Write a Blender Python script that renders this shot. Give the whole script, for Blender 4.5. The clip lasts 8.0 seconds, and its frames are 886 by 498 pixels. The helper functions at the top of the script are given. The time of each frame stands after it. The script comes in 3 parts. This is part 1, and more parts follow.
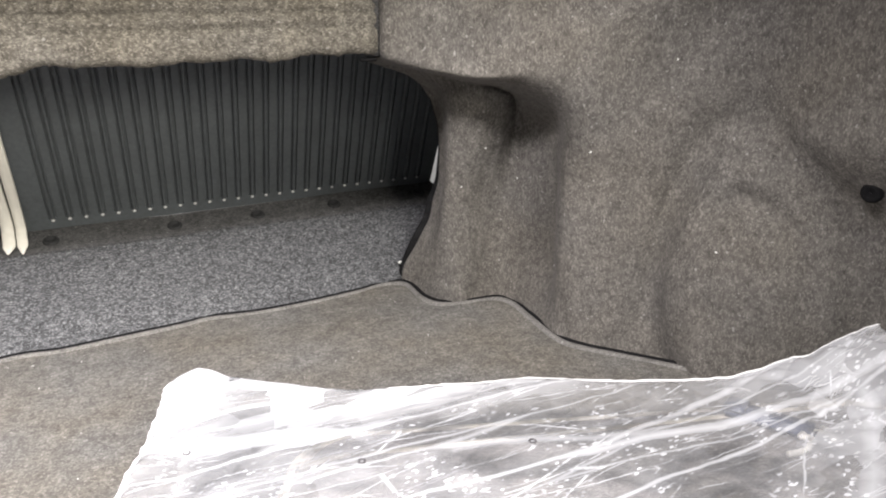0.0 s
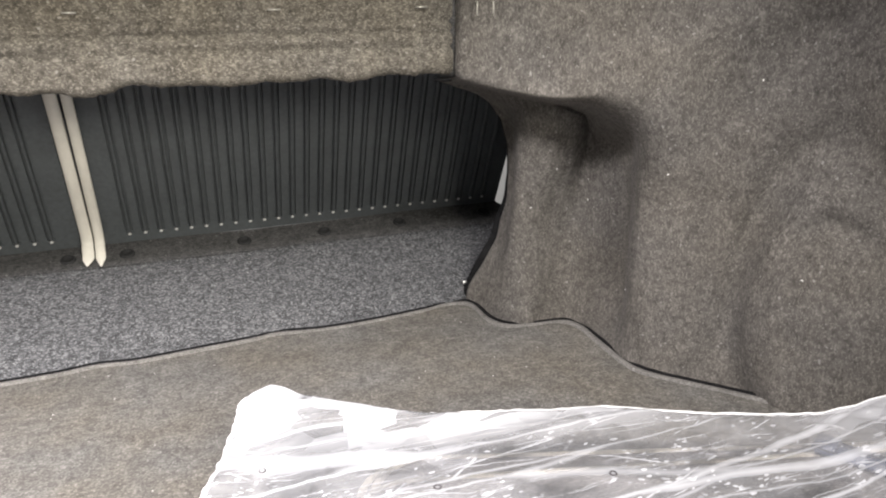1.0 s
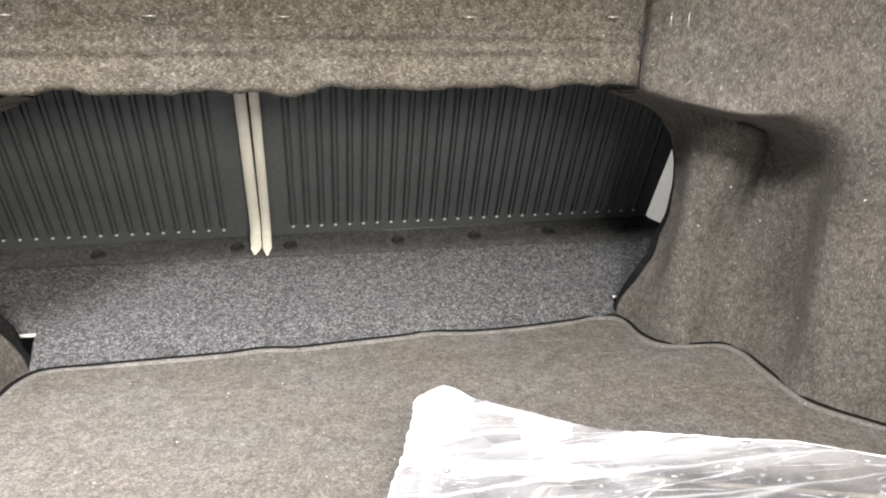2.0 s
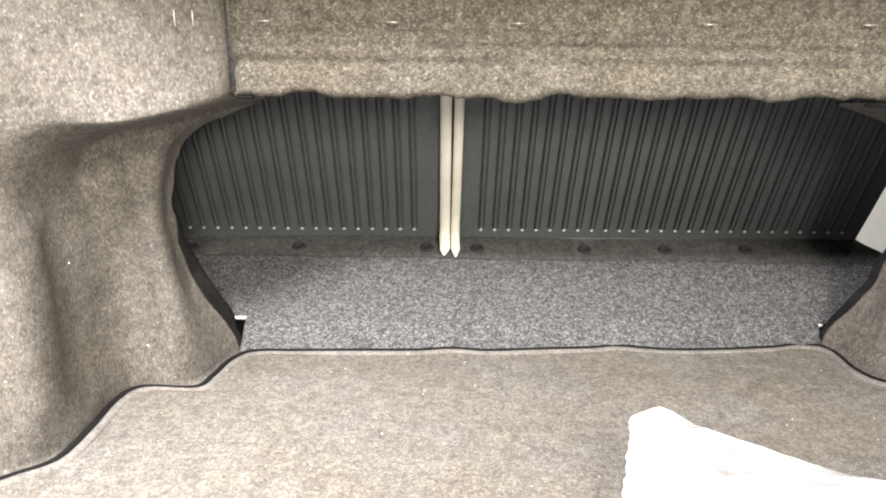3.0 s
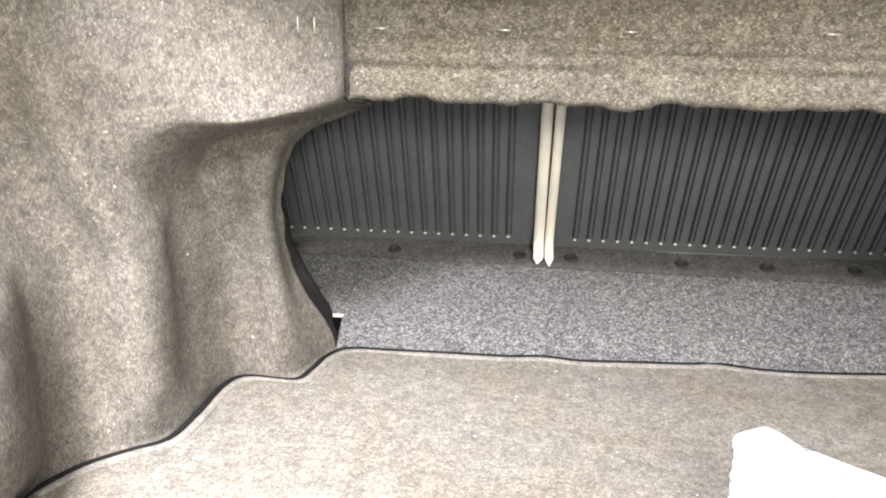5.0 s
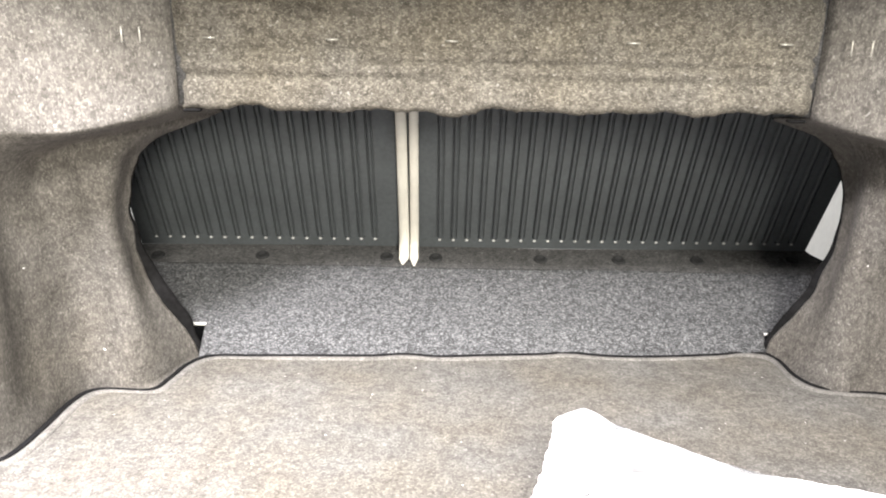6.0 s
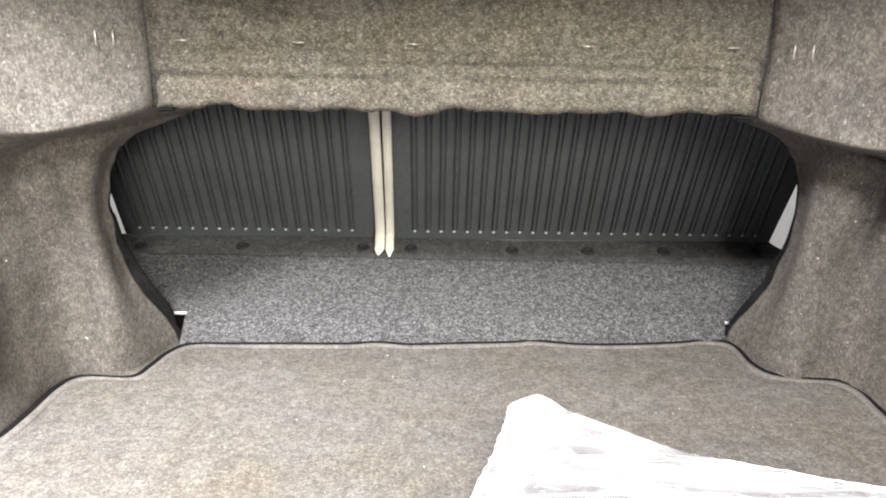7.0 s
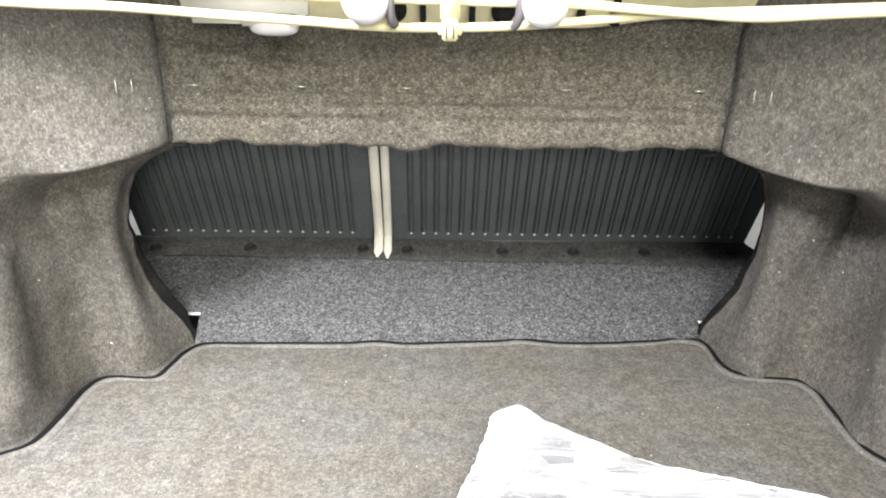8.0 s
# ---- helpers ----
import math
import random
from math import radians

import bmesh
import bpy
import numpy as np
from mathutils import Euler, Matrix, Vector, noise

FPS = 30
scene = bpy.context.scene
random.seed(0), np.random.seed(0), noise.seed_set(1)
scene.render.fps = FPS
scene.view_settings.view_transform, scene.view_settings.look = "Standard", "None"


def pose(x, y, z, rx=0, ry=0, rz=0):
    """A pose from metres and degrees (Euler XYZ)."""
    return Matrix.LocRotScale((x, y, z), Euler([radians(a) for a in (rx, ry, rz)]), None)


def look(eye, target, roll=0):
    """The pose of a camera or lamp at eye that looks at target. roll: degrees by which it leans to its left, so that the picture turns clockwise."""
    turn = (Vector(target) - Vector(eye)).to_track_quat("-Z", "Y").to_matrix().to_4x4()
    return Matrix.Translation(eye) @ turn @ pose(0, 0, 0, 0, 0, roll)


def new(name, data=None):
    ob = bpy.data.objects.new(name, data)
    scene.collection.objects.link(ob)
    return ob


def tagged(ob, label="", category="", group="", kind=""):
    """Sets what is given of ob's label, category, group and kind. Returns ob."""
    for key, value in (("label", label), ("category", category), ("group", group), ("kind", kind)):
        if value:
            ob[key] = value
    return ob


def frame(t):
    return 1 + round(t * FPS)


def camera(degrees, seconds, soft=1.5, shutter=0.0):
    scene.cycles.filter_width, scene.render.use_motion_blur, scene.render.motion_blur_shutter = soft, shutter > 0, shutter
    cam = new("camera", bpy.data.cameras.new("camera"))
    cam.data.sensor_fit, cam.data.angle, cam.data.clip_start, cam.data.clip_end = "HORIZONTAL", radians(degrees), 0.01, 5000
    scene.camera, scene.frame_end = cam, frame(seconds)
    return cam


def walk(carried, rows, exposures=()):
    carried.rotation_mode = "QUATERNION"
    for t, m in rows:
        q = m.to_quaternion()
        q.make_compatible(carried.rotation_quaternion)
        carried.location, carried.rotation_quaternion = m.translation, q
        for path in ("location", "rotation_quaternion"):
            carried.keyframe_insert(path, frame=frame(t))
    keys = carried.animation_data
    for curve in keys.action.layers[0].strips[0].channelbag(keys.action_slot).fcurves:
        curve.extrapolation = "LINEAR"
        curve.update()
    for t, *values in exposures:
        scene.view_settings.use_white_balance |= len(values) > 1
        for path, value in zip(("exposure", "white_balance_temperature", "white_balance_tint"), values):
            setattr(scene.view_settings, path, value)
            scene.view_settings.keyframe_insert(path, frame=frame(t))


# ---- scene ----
cam = camera(64.1, 8.0, soft=2.0)
PATH = [
    (0, (0.064, -0.112, 0.436), (0.829, 1.612, -0.229), -0.6),
    (0.5, (0.07, -0.108, 0.434), (0.794, 1.648, -0.191), -1.1),
    (1, (0.045, -0.094, 0.437), (0.684, 1.698, -0.179), -0.8),
    (1.5, (0.012, -0.081, 0.44), (0.514, 1.758, -0.168), -0.6),
    (1.7, (-0.004, -0.077, 0.439), (0.446, 1.776, -0.166), -0.1),
    (2.8, (-0.107, -0.058, 0.445), (-0.028, 1.85, -0.151), 0.8),
    (3, (-0.121, -0.055, 0.443), (-0.123, 1.853, -0.154), 0.8),
    (3.5, (-0.156, -0.054, 0.442), (-0.349, 1.847, -0.149), 0.3),
    (4, (-0.183, -0.061, 0.439), (-0.507, 1.818, -0.163), 0.5),
    (4.2, (-0.182, -0.063, 0.435), (-0.506, 1.819, -0.16), 0.8),
    (5.3, (-0.122, -0.068, 0.443), (-0.279, 1.844, -0.124), 1.2),
    (5.5, (-0.104, -0.069, 0.446), (-0.213, 1.846, -0.118), 1.2),
    (6, (-0.054, -0.086, 0.447), (-0.054, 1.833, -0.114), 1.1),
    (6.5, (-0.024, -0.107, 0.447), (0.017, 1.806, -0.135), 0.7),
    (7, (-0.016, -0.119, 0.467), (-0.006, 1.789, -0.132), 1.2),
    (7.2, (-0.012, -0.128, 0.49), (-0.007, 1.769, -0.143), 1.7),
    (7.5, (-0.004, -0.148, 0.536), (-0.013, 1.732, -0.147), 2.0),
    (7.7, (-0.002, -0.16, 0.554), (-0.004, 1.702, -0.175), 2.4),
    (8, (-0.002, -0.171, 0.576), (0.001, 1.694, -0.146), 1.1),
]
EXPOSURES = [(0.0, -0.19, 6500, 11), (1.0, -0.33, 6550, 11), (1.7, -0.22, 6570, 10), (2.8, 0.27, 6850, 10), (3.5, 0.38, 6780, 10), (4.2, 0.42, 6650, 10), (5.5, 0.45, 6620, 10), (6.0, 0.53, 6550, 10), (6.5, 0.13, 6550, 10), (7.0, 0.12, 6570, 10), (7.5, 0.53, 6400, 10), (7.7, 0.35, 6400, 8), (8.0, 0.0, 6400, 7)]
walk(cam, [(t, look(eye, target, roll)) for t, eye, target, roll in PATH], EXPOSURES)

# ---- world and lamps ----
world = bpy.data.worlds.new("world")
scene.world = world
world.use_nodes = True
world.node_tree.nodes["Background"].inputs["Color"].default_value = (1.0, 0.98, 0.97, 1)
world.node_tree.nodes["Background"].inputs["Strength"].default_value = 0.4


def area_lamp(name, eye, target, sx, sy, watts, spread, colour):
    data = bpy.data.lights.new(name, "AREA")
    data.shape, data.size, data.size_y, data.energy, data.color = "RECTANGLE", sx, sy, watts, colour
    data.spread = radians(spread)
    ob = new(name, data)
    ob.matrix_world = look(eye, target)
    return ob


# unseen stand-in lamps: broad key behind, one above the left arch, low rear fill
area_lamp("rear_key_light", (0.34, -0.98, 1.5), (-0.10, 0.5, 0.1), 0.5, 0.3, 43, 180, (1.0, 0.95, 0.86))
area_lamp("arch_fill_light", (-0.55, -0.12, 1.15), (-0.48, 0.42, 0.05), 0.3, 0.2, 37, 118, (1.0, 0.95, 0.94))
area_lamp("low_fill_light", (0.6, -2.4, 1.1), (-0.1, 0.9, 0.2), 0.8, 0.6, 75, 180, (1.0, 0.94, 0.80))

# daylight in the cabin, seen only through the gaps beside the seat backs
cabin = bpy.data.lights.new("cabin_daylight", "POINT")
cabin.energy, cabin.color, cabin.shadow_soft_size = 9.0, (1.0, 0.98, 0.95), 0.05
new("cabin_daylight", cabin).location = (0.0, 1.27, 0.33)


# ---- materials ----
def material(name):
    m = bpy.data.materials.new(name)
    m.use_nodes = True
    t = m.node_tree
    return m, t, t.nodes["Principled BSDF"]


def node(t, kind, **inputs):
    n = t.nodes.new(kind)
    for key, value in inputs.items():
        n.inputs[key.replace("_", " ")].default_value = value
    return n


def ramp(t, source, stops):
    r = t.nodes.new("ShaderNodeValToRGB")
    els = r.color_ramp.elements
    while len(els) < len(stops):
        els.new(0.5)
    for e, (p, c) in zip(els, stops):
        e.position, e.color = p, (*c, 1)
    t.links.new(source, r.inputs["Fac"])
    return r.outputs["Color"]


def mix(t, a, b, fac, blend="MIX"):
    n = t.nodes.new("ShaderNodeMix")
    n.data_type, n.blend_type = "RGBA", blend
    for socket, value in ((n.inputs[6], a), (n.inputs[7], b), (n.inputs[0], fac)):
        if isinstance(value, bpy.types.NodeSocket):
            t.links.new(value, socket)
        else:
            socket.default_value = value
    return n.outputs[2]


def bump(t, b, source, strength, distance):
    n = node(t, "ShaderNodeBump", Strength=strength, Distance=distance)
    t.links.new(source, n.inputs["Height"])
    t.links.new(n.outputs["Normal"], b.inputs["Normal"])


def felt(name, dark, mid, light, size=1.0, fibre=0.5, lie=(0.36, 1.2, 1.2), patch=0.25, patch_tint=(1.0, 0.98, 0.94), relief=0.5):
    """Needle-felt car carpet: clumps, single pale fibres lying mostly one way, dark gaps, worn patches."""
    m, t, b = material(name)
    at = t.nodes.new("ShaderNodeTexCoord")

    def cloud(scale, detail, rough, turn=(0, 0, 0), stretch=(1, 1, 1), warp=0.0):
        mp = t.nodes.new("ShaderNodeMapping")
        mp.inputs["Rotation"].default_value, mp.inputs["Scale"].default_value = turn, stretch
        t.links.new(at.outputs["Object"], mp.inputs["Vector"])
        n = node(t, "ShaderNodeTexNoise", Scale=scale, Detail=detail, Roughness=rough, Distortion=warp)
        t.links.new(mp.outputs["Vector"], n.inputs["Vector"])
        return n.outputs["Fac"]

    clump = cloud(135 / size, 5.0, 0.8, stretch=tuple(0.5 + 0.5 * c for c in lie))
    wear, blot = cloud(7, 4.0, 0.55), cloud(38, 4.0, 0.65)
    hair = mix(t, cloud(400 / size, 1.0, 0.5, (0.25, 0.3, 0.35), lie, 0.3), cloud(430 / size, 1.0, 0.5, (-0.3, -0.35, -0.4), lie, 0.3), 1.0, "LIGHTEN")
    gap = cloud(330 / size, 2.0, 0.6, (0.1, -0.2, 0.1), lie)
    col = ramp(t, clump, ((0.34, dark), (0.50, mid), (0.67, light)))
    col = mix(t, col, ramp(t, gap, ((0.34, (1 - 0.6 * fibre,) * 3), (0.46, (1.0,) * 3))), 1.0, "MULTIPLY")
    strand = ramp(t, hair, ((0.58, (0.0,) * 3), (0.65, (fibre,) * 3), (0.72, (min(1.0, fibre * 1.5),) * 3)))
    col = mix(t, col, (*(min(1.0, c * 1.5) for c in light), 1), strand)
    fleck = cloud(240, 0.0, 0.5)
    col = mix(t, col, ramp(t, fleck, ((0.775, (0.0,) * 3), (0.84, (0.16,) * 3))), 1.0, "SCREEN")
    col = mix(t, col, ramp(t, wear, ((0.38, (1, 1, 1)), (0.66, patch_tint))), 1.0, "MULTIPLY")
    col = mix(t, col, ramp(t, blot, ((0.35, (1 - patch,) * 3), (0.65, (1 + patch * 0.4,) * 3))), 1.0, "MULTIPLY")
    t.links.new(col, b.inputs["Base Color"])
    b.inputs["Roughness"].default_value = 0.95
    b.inputs["Specular IOR Level"].default_value = 0.15
    b.inputs["Sheen Weight"].default_value = 0.04
    b.inputs["Sheen Roughness"].default_value = 0.6
    bump(t, b, mix(t, clump, hair, 0.5), relief, 0.002)
    return m


def plain(name, colour, rough=0.5, metal=0.0, vary=0.12, scale=60, relief=0.1, coat=0.0, spec=0.5):
    m, t, b = material(name)
    at = t.nodes.new("ShaderNodeTexCoord")
    grain = node(t, "ShaderNodeTexNoise", Scale=scale, Detail=4.0, Roughness=0.6)
    dirt = node(t, "ShaderNodeTexNoise", Scale=scale / 9, Detail=3.0)
    for n in (grain, dirt):
        t.links.new(at.outputs["Object"], n.inputs["Vector"])
    lo, hi = tuple(c * (1 - vary) for c in colour), tuple(min(1, c * (1 + vary)) for c in colour)
    col = mix(t, ramp(t, grain.outputs["Fac"], ((0.35, lo), (0.65, hi))), ramp(t, dirt.outputs["Fac"], ((0.3, (0.86, 0.86, 0.86)), (0.6, (1, 1, 1)))), 1.0, "MULTIPLY")
    t.links.new(col, b.inputs["Base Color"])
    t.links.new(ramp(t, dirt.outputs["Fac"], ((0.3, (min(1, rough + 0.12),) * 3), (0.7, (rough,) * 3))), b.inputs["Roughness"])
    b.inputs["Metallic"].default_value = metal
    b.inputs["Coat Weight"].default_value = coat
    b.inputs["Specular IOR Level"].default_value = spec
    bump(t, b, grain.outputs["Fac"], relief, 0.0008)
    return m


def film_material():
    """Crinkled clear polythene, milky along its folded seam, its glints painted in white."""
    m, t, b = material("clear_polythene_film")
    at = t.nodes.new("ShaderNodeTexCoord")
    waver = node(t, "ShaderNodeTexNoise", Scale=11, Detail=3.0, Roughness=0.6)
    t.links.new(at.outputs["Object"], waver.inputs["Vector"])
    bent = t.nodes.new("ShaderNodeVectorMath")
    bent.operation = "MULTIPLY_ADD"
    bent.inputs[1].default_value = (0.014, 0.014, 0.0)
    t.links.new(waver.outputs["Color"], bent.inputs[0])
    t.links.new(at.outputs["Object"], bent.inputs[2])

    def turned(angle, sx, sy):
        n = t.nodes.new("ShaderNodeMapping")
        n.inputs["Rotation"].default_value = (0, 0, radians(angle))
        n.inputs["Scale"].default_value = (sx, sy, 0.3)
        t.links.new(bent.outputs[0], n.inputs["Vector"])
        return n.outputs["Vector"]

    def fold(angle, sx, sy, scale):
        n = node(t, "ShaderNodeTexVoronoi", Scale=scale, Randomness=1.0)
        n.feature = "DISTANCE_TO_EDGE"
        t.links.new(turned(angle, sx, sy), n.inputs["Vector"])
        return n.outputs["Distance"]

    first, second, crumple = fold(14, 0.16, 1.5, 17), fold(-48, 0.18, 1.4, 13), fold(60, 0.6, 1.0, 26)
    swell = node(t, "ShaderNodeTexNoise", Scale=16, Detail=2.0, Roughness=0.5, Distortion=0.6)
    cloud = node(t, "ShaderNodeTexNoise", Scale=12, Detail=4.0, Roughness=0.6, Distortion=0.5)
    t.links.new(turned(20, 0.7, 1.4), swell.inputs["Vector"])
    t.links.new(at.outputs["Object"], cloud.inputs["Vector"])
    # milky share: clouds, fold lines, the doubled strip along the far seam, painted glints
    shard = node(t, "ShaderNodeTexVoronoi", Scale=30, Randomness=1.0)
    t.links.new(turned(35, 0.8, 1.2), shard.inputs["Vector"])
    veil = ramp(t, cloud.outputs["Fac"], ((0.35, (0.08,) * 3), (0.55, (0.15,) * 3), (0.72, (0.28,) * 3)))
    broken = node(t, "ShaderNodeTexNoise", Scale=30, Detail=3.0, Roughness=0.7)
    t.links.new(at.outputs["Object"], broken.inputs["Vector"])

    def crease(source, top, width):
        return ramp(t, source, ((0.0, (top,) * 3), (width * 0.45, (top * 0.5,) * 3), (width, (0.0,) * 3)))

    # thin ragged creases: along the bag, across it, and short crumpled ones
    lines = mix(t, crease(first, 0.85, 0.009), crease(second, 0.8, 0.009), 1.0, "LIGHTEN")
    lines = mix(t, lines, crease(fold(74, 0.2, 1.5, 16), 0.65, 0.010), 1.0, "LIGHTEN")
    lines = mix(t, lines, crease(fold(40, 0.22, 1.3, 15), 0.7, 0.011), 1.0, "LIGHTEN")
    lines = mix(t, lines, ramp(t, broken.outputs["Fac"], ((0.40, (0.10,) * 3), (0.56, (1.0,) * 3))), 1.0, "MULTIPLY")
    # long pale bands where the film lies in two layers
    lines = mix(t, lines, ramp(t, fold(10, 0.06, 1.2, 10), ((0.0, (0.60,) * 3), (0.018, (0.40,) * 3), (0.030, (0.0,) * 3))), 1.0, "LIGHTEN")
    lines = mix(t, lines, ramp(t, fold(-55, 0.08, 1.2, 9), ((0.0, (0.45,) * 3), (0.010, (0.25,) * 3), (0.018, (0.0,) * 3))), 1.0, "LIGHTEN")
    grey = t.nodes.new("ShaderNodeRGBToBW")
    t.links.new(shard.outputs["Color"], grey.inputs[0])
    facet = ramp(t, grey.outputs[0], ((0.25, (0.30,) * 3), (0.40, (0.75,) * 3), (0.55, (1.0,) * 3)))
    sep = t.nodes.new("ShaderNodeSeparateXYZ")
    level = t.nodes.new("ShaderNodeMapping")
    level.inputs["Rotation"].default_value = (0, 0, radians(7))
    t.links.new(at.outputs["Object"], level.inputs["Vector"])
    t.links.new(level.outputs["Vector"], sep.inputs["Vector"])
    seam = ramp(t, sep.outputs["Y"], ((0.40, (0.0,) * 3), (0.44, (0.30,) * 3), (0.475, (0.75,) * 3)))
    # slack film; the rise at the right end paints its glints as white
    slack_and_glints = ramp(t, sep.outputs["X"], ((0.06, (0.10,) * 3), (0.15, (0.20,) * 3), (0.25, (0.05,) * 3), (0.46, (0.08,) * 3), (0.60, (0.50,) * 3)))
    whitened = mix(t, mix(t, seam, slack_and_glints, 1.0, "LIGHTEN"), facet, 1.0, "MULTIPLY")
    amount = mix(t, mix(t, veil, lines, 1.0, "LIGHTEN"), whitened, 1.0, "SCREEN")
    # small crumpled glints, painted as random white flecks in the milky share
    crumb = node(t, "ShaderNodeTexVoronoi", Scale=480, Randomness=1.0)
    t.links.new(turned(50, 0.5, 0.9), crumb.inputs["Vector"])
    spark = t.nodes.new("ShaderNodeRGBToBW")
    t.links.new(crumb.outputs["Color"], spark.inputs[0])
    painted_glint = mix(t, ramp(t, spark.outputs[0], ((0.77, (0.0,) * 3), (0.82, (0.8,) * 3))), ramp(t, cloud.outputs["Fac"], ((0.46, (0.0,) * 3), (0.58, (1.0,) * 3))), 1.0, "MULTIPLY")
    amount = mix(t, amount, painted_glint, 1.0, "LIGHTEN")
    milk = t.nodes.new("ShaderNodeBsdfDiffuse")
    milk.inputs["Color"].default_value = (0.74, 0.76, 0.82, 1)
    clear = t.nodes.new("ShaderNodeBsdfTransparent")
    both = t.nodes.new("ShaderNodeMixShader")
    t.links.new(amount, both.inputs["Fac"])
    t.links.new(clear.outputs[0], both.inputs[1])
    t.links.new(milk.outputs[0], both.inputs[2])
    gloss = t.nodes.new("ShaderNodeBsdfGlossy")
    gloss.inputs["Roughness"].default_value = 0.06
    rim = node(t, "ShaderNodeFresnel", IOR=1.5)
    out = t.nodes.new("ShaderNodeMixShader")
    t.links.new(rim.outputs[0], out.inputs["Fac"])
    t.links.new(both.outputs[0], out.inputs[1])
    t.links.new(gloss.outputs[0], out.inputs[2])
    t.links.new(out.outputs[0], t.nodes["Material Output"].inputs["Surface"])
    height = mix(t, mix(t, swell.outputs["Fac"], mix(t, first, second, 0.5), 0.5), crumple, 0.25)
    n = node(t, "ShaderNodeBump", Strength=1.0, Distance=0.024)
    t.links.new(height, n.inputs["Height"])
    for s in (gloss.inputs["Normal"], rim.inputs["Normal"]):
        t.links.new(n.outputs["Normal"], s)
    soft = node(t, "ShaderNodeBump", Strength=0.25, Distance=0.02)
    t.links.new(height, soft.inputs["Height"])
    t.links.new(soft.outputs["Normal"], milk.inputs["Normal"])
    t.nodes.remove(b)
    return m


def clear_side_material():
    """Single clear film of the bag's sides, a little milky."""
    m, t, b = material("clear_film_side")
    at = t.nodes.new("ShaderNodeTexCoord")
    haze = node(t, "ShaderNodeTexNoise", Scale=30, Detail=3.0, Roughness=0.6)
    t.links.new(at.outputs["Object"], haze.inputs["Vector"])
    milk = t.nodes.new("ShaderNodeBsdfDiffuse")
    milk.inputs["Color"].default_value = (0.78, 0.80, 0.85, 1)
    both = t.nodes.new("ShaderNodeMixShader")
    t.links.new(ramp(t, haze.outputs["Fac"], ((0.3, (0.12,) * 3), (0.7, (0.32,) * 3))), both.inputs["Fac"])
    t.links.new(t.nodes.new("ShaderNodeBsdfTransparent").outputs[0], both.inputs[1])
    t.links.new(milk.outputs[0], both.inputs[2])
    t.links.new(both.outputs[0], t.nodes["Material Output"].inputs["Surface"])
    t.nodes.remove(b)
    return m


TRIM_FELT = felt("grey_trim_felt", (0.079, 0.075, 0.070), (0.126, 0.119, 0.112), (0.193, 0.183, 0.172), 1.0, 0.34, (1.0, 1.0, 0.62), patch=0.16)
HEADER_FELT = felt("grey_header_felt", (0.060, 0.056, 0.049), (0.113, 0.105, 0.093), (0.192, 0.181, 0.162), 1.0, 0.42, (0.75, 1.0, 1.0), patch=0.16, patch_tint=(1.0, 0.97, 0.90))
SEAT_FELT = felt("blue_grey_seat_felt", (0.032, 0.0335, 0.036), (0.068, 0.070, 0.075), (0.152, 0.156, 0.165), 0.95, 0.5, (0.6, 0.9, 1.1), patch=0.1, patch_tint=(1, 1, 1))
STRIP_FELT = felt("charcoal_strip_felt", (0.043, 0.043, 0.045), (0.078, 0.078, 0.080), (0.125, 0.125, 0.128), 0.8, 0.35, (0.6, 1, 1), patch=0.25, patch_tint=(1, 1, 1))
MAT_FELT = felt("warm_grey_mat_pile", (0.084, 0.081, 0.077), (0.134, 0.130, 0.124), (0.208, 0.202, 0.194), 1.05, 0.34, (0.9, 1.0, 1.0), patch=0.24, patch_tint=(0.97, 0.92, 0.84))
RIM_FELT = felt("pale_mat_border", (0.110, 0.106, 0.102), (0.165, 0.160, 0.154), (0.24, 0.233, 0.225), 0.6, 0.35, patch=0.2, patch_tint=(1, 1, 1))
BINDING = plain("black_woven_binding", (0.012, 0.012, 0.013), 0.95, vary=0.3, scale=400, spec=0.1)
PLUG = plain("charcoal_push_plug", (0.030, 0.031, 0.033), 0.7, vary=0.2, scale=200, spec=0.3)
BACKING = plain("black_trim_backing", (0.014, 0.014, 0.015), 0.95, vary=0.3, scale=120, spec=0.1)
SEAT_PLASTIC = plain("dark_slate_plastic", (0.108, 0.121, 0.132), 0.5, vary=0.1, scale=160, relief=0.2, spec=0.4)
SILVER = plain("silver_rivet", (0.72, 0.73, 0.74), 0.45, 0.3)
CREAM = plain("cream_edge_strip", (0.95, 0.93, 0.86), 0.45, vary=0.04)
CREAM_PAINT = plain("cream_body_paint", (0.74, 0.69, 0.44), 0.35, vary=0.05, coat=0.4, relief=0.02)
WHITE_PAINT = plain("white_body_paint", (0.88, 0.88, 0.87), 0.4, vary=0.04, coat=0.3, relief=0.02)
WHITE_PLASTIC = plain("white_plastic", (0.90, 0.89, 0.85), 0.4, vary=0.03)
PEARL = plain("pearl_plastic", (0.80, 0.79, 0.84), 0.18, vary=0.03, coat=0.5, relief=0.02)
GREY_WIRE = plain("grey_plastic_wire", (0.09, 0.085, 0.095), 0.5)
STAPLE = plain("zinc_staple", (0.62, 0.61, 0.57), 0.35, 0.6)
LINT = plain("white_lint", (0.85, 0.85, 0.83), 0.9)
FILM = film_material()
FILM_SIDE = clear_side_material()
WELD = plain("milky_film_weld", (0.88, 0.89, 0.92), 0.25, vary=0.05)
TAN = plain("tan_binding", (0.64, 0.60, 0.54), 0.85, vary=0.15, scale=300)
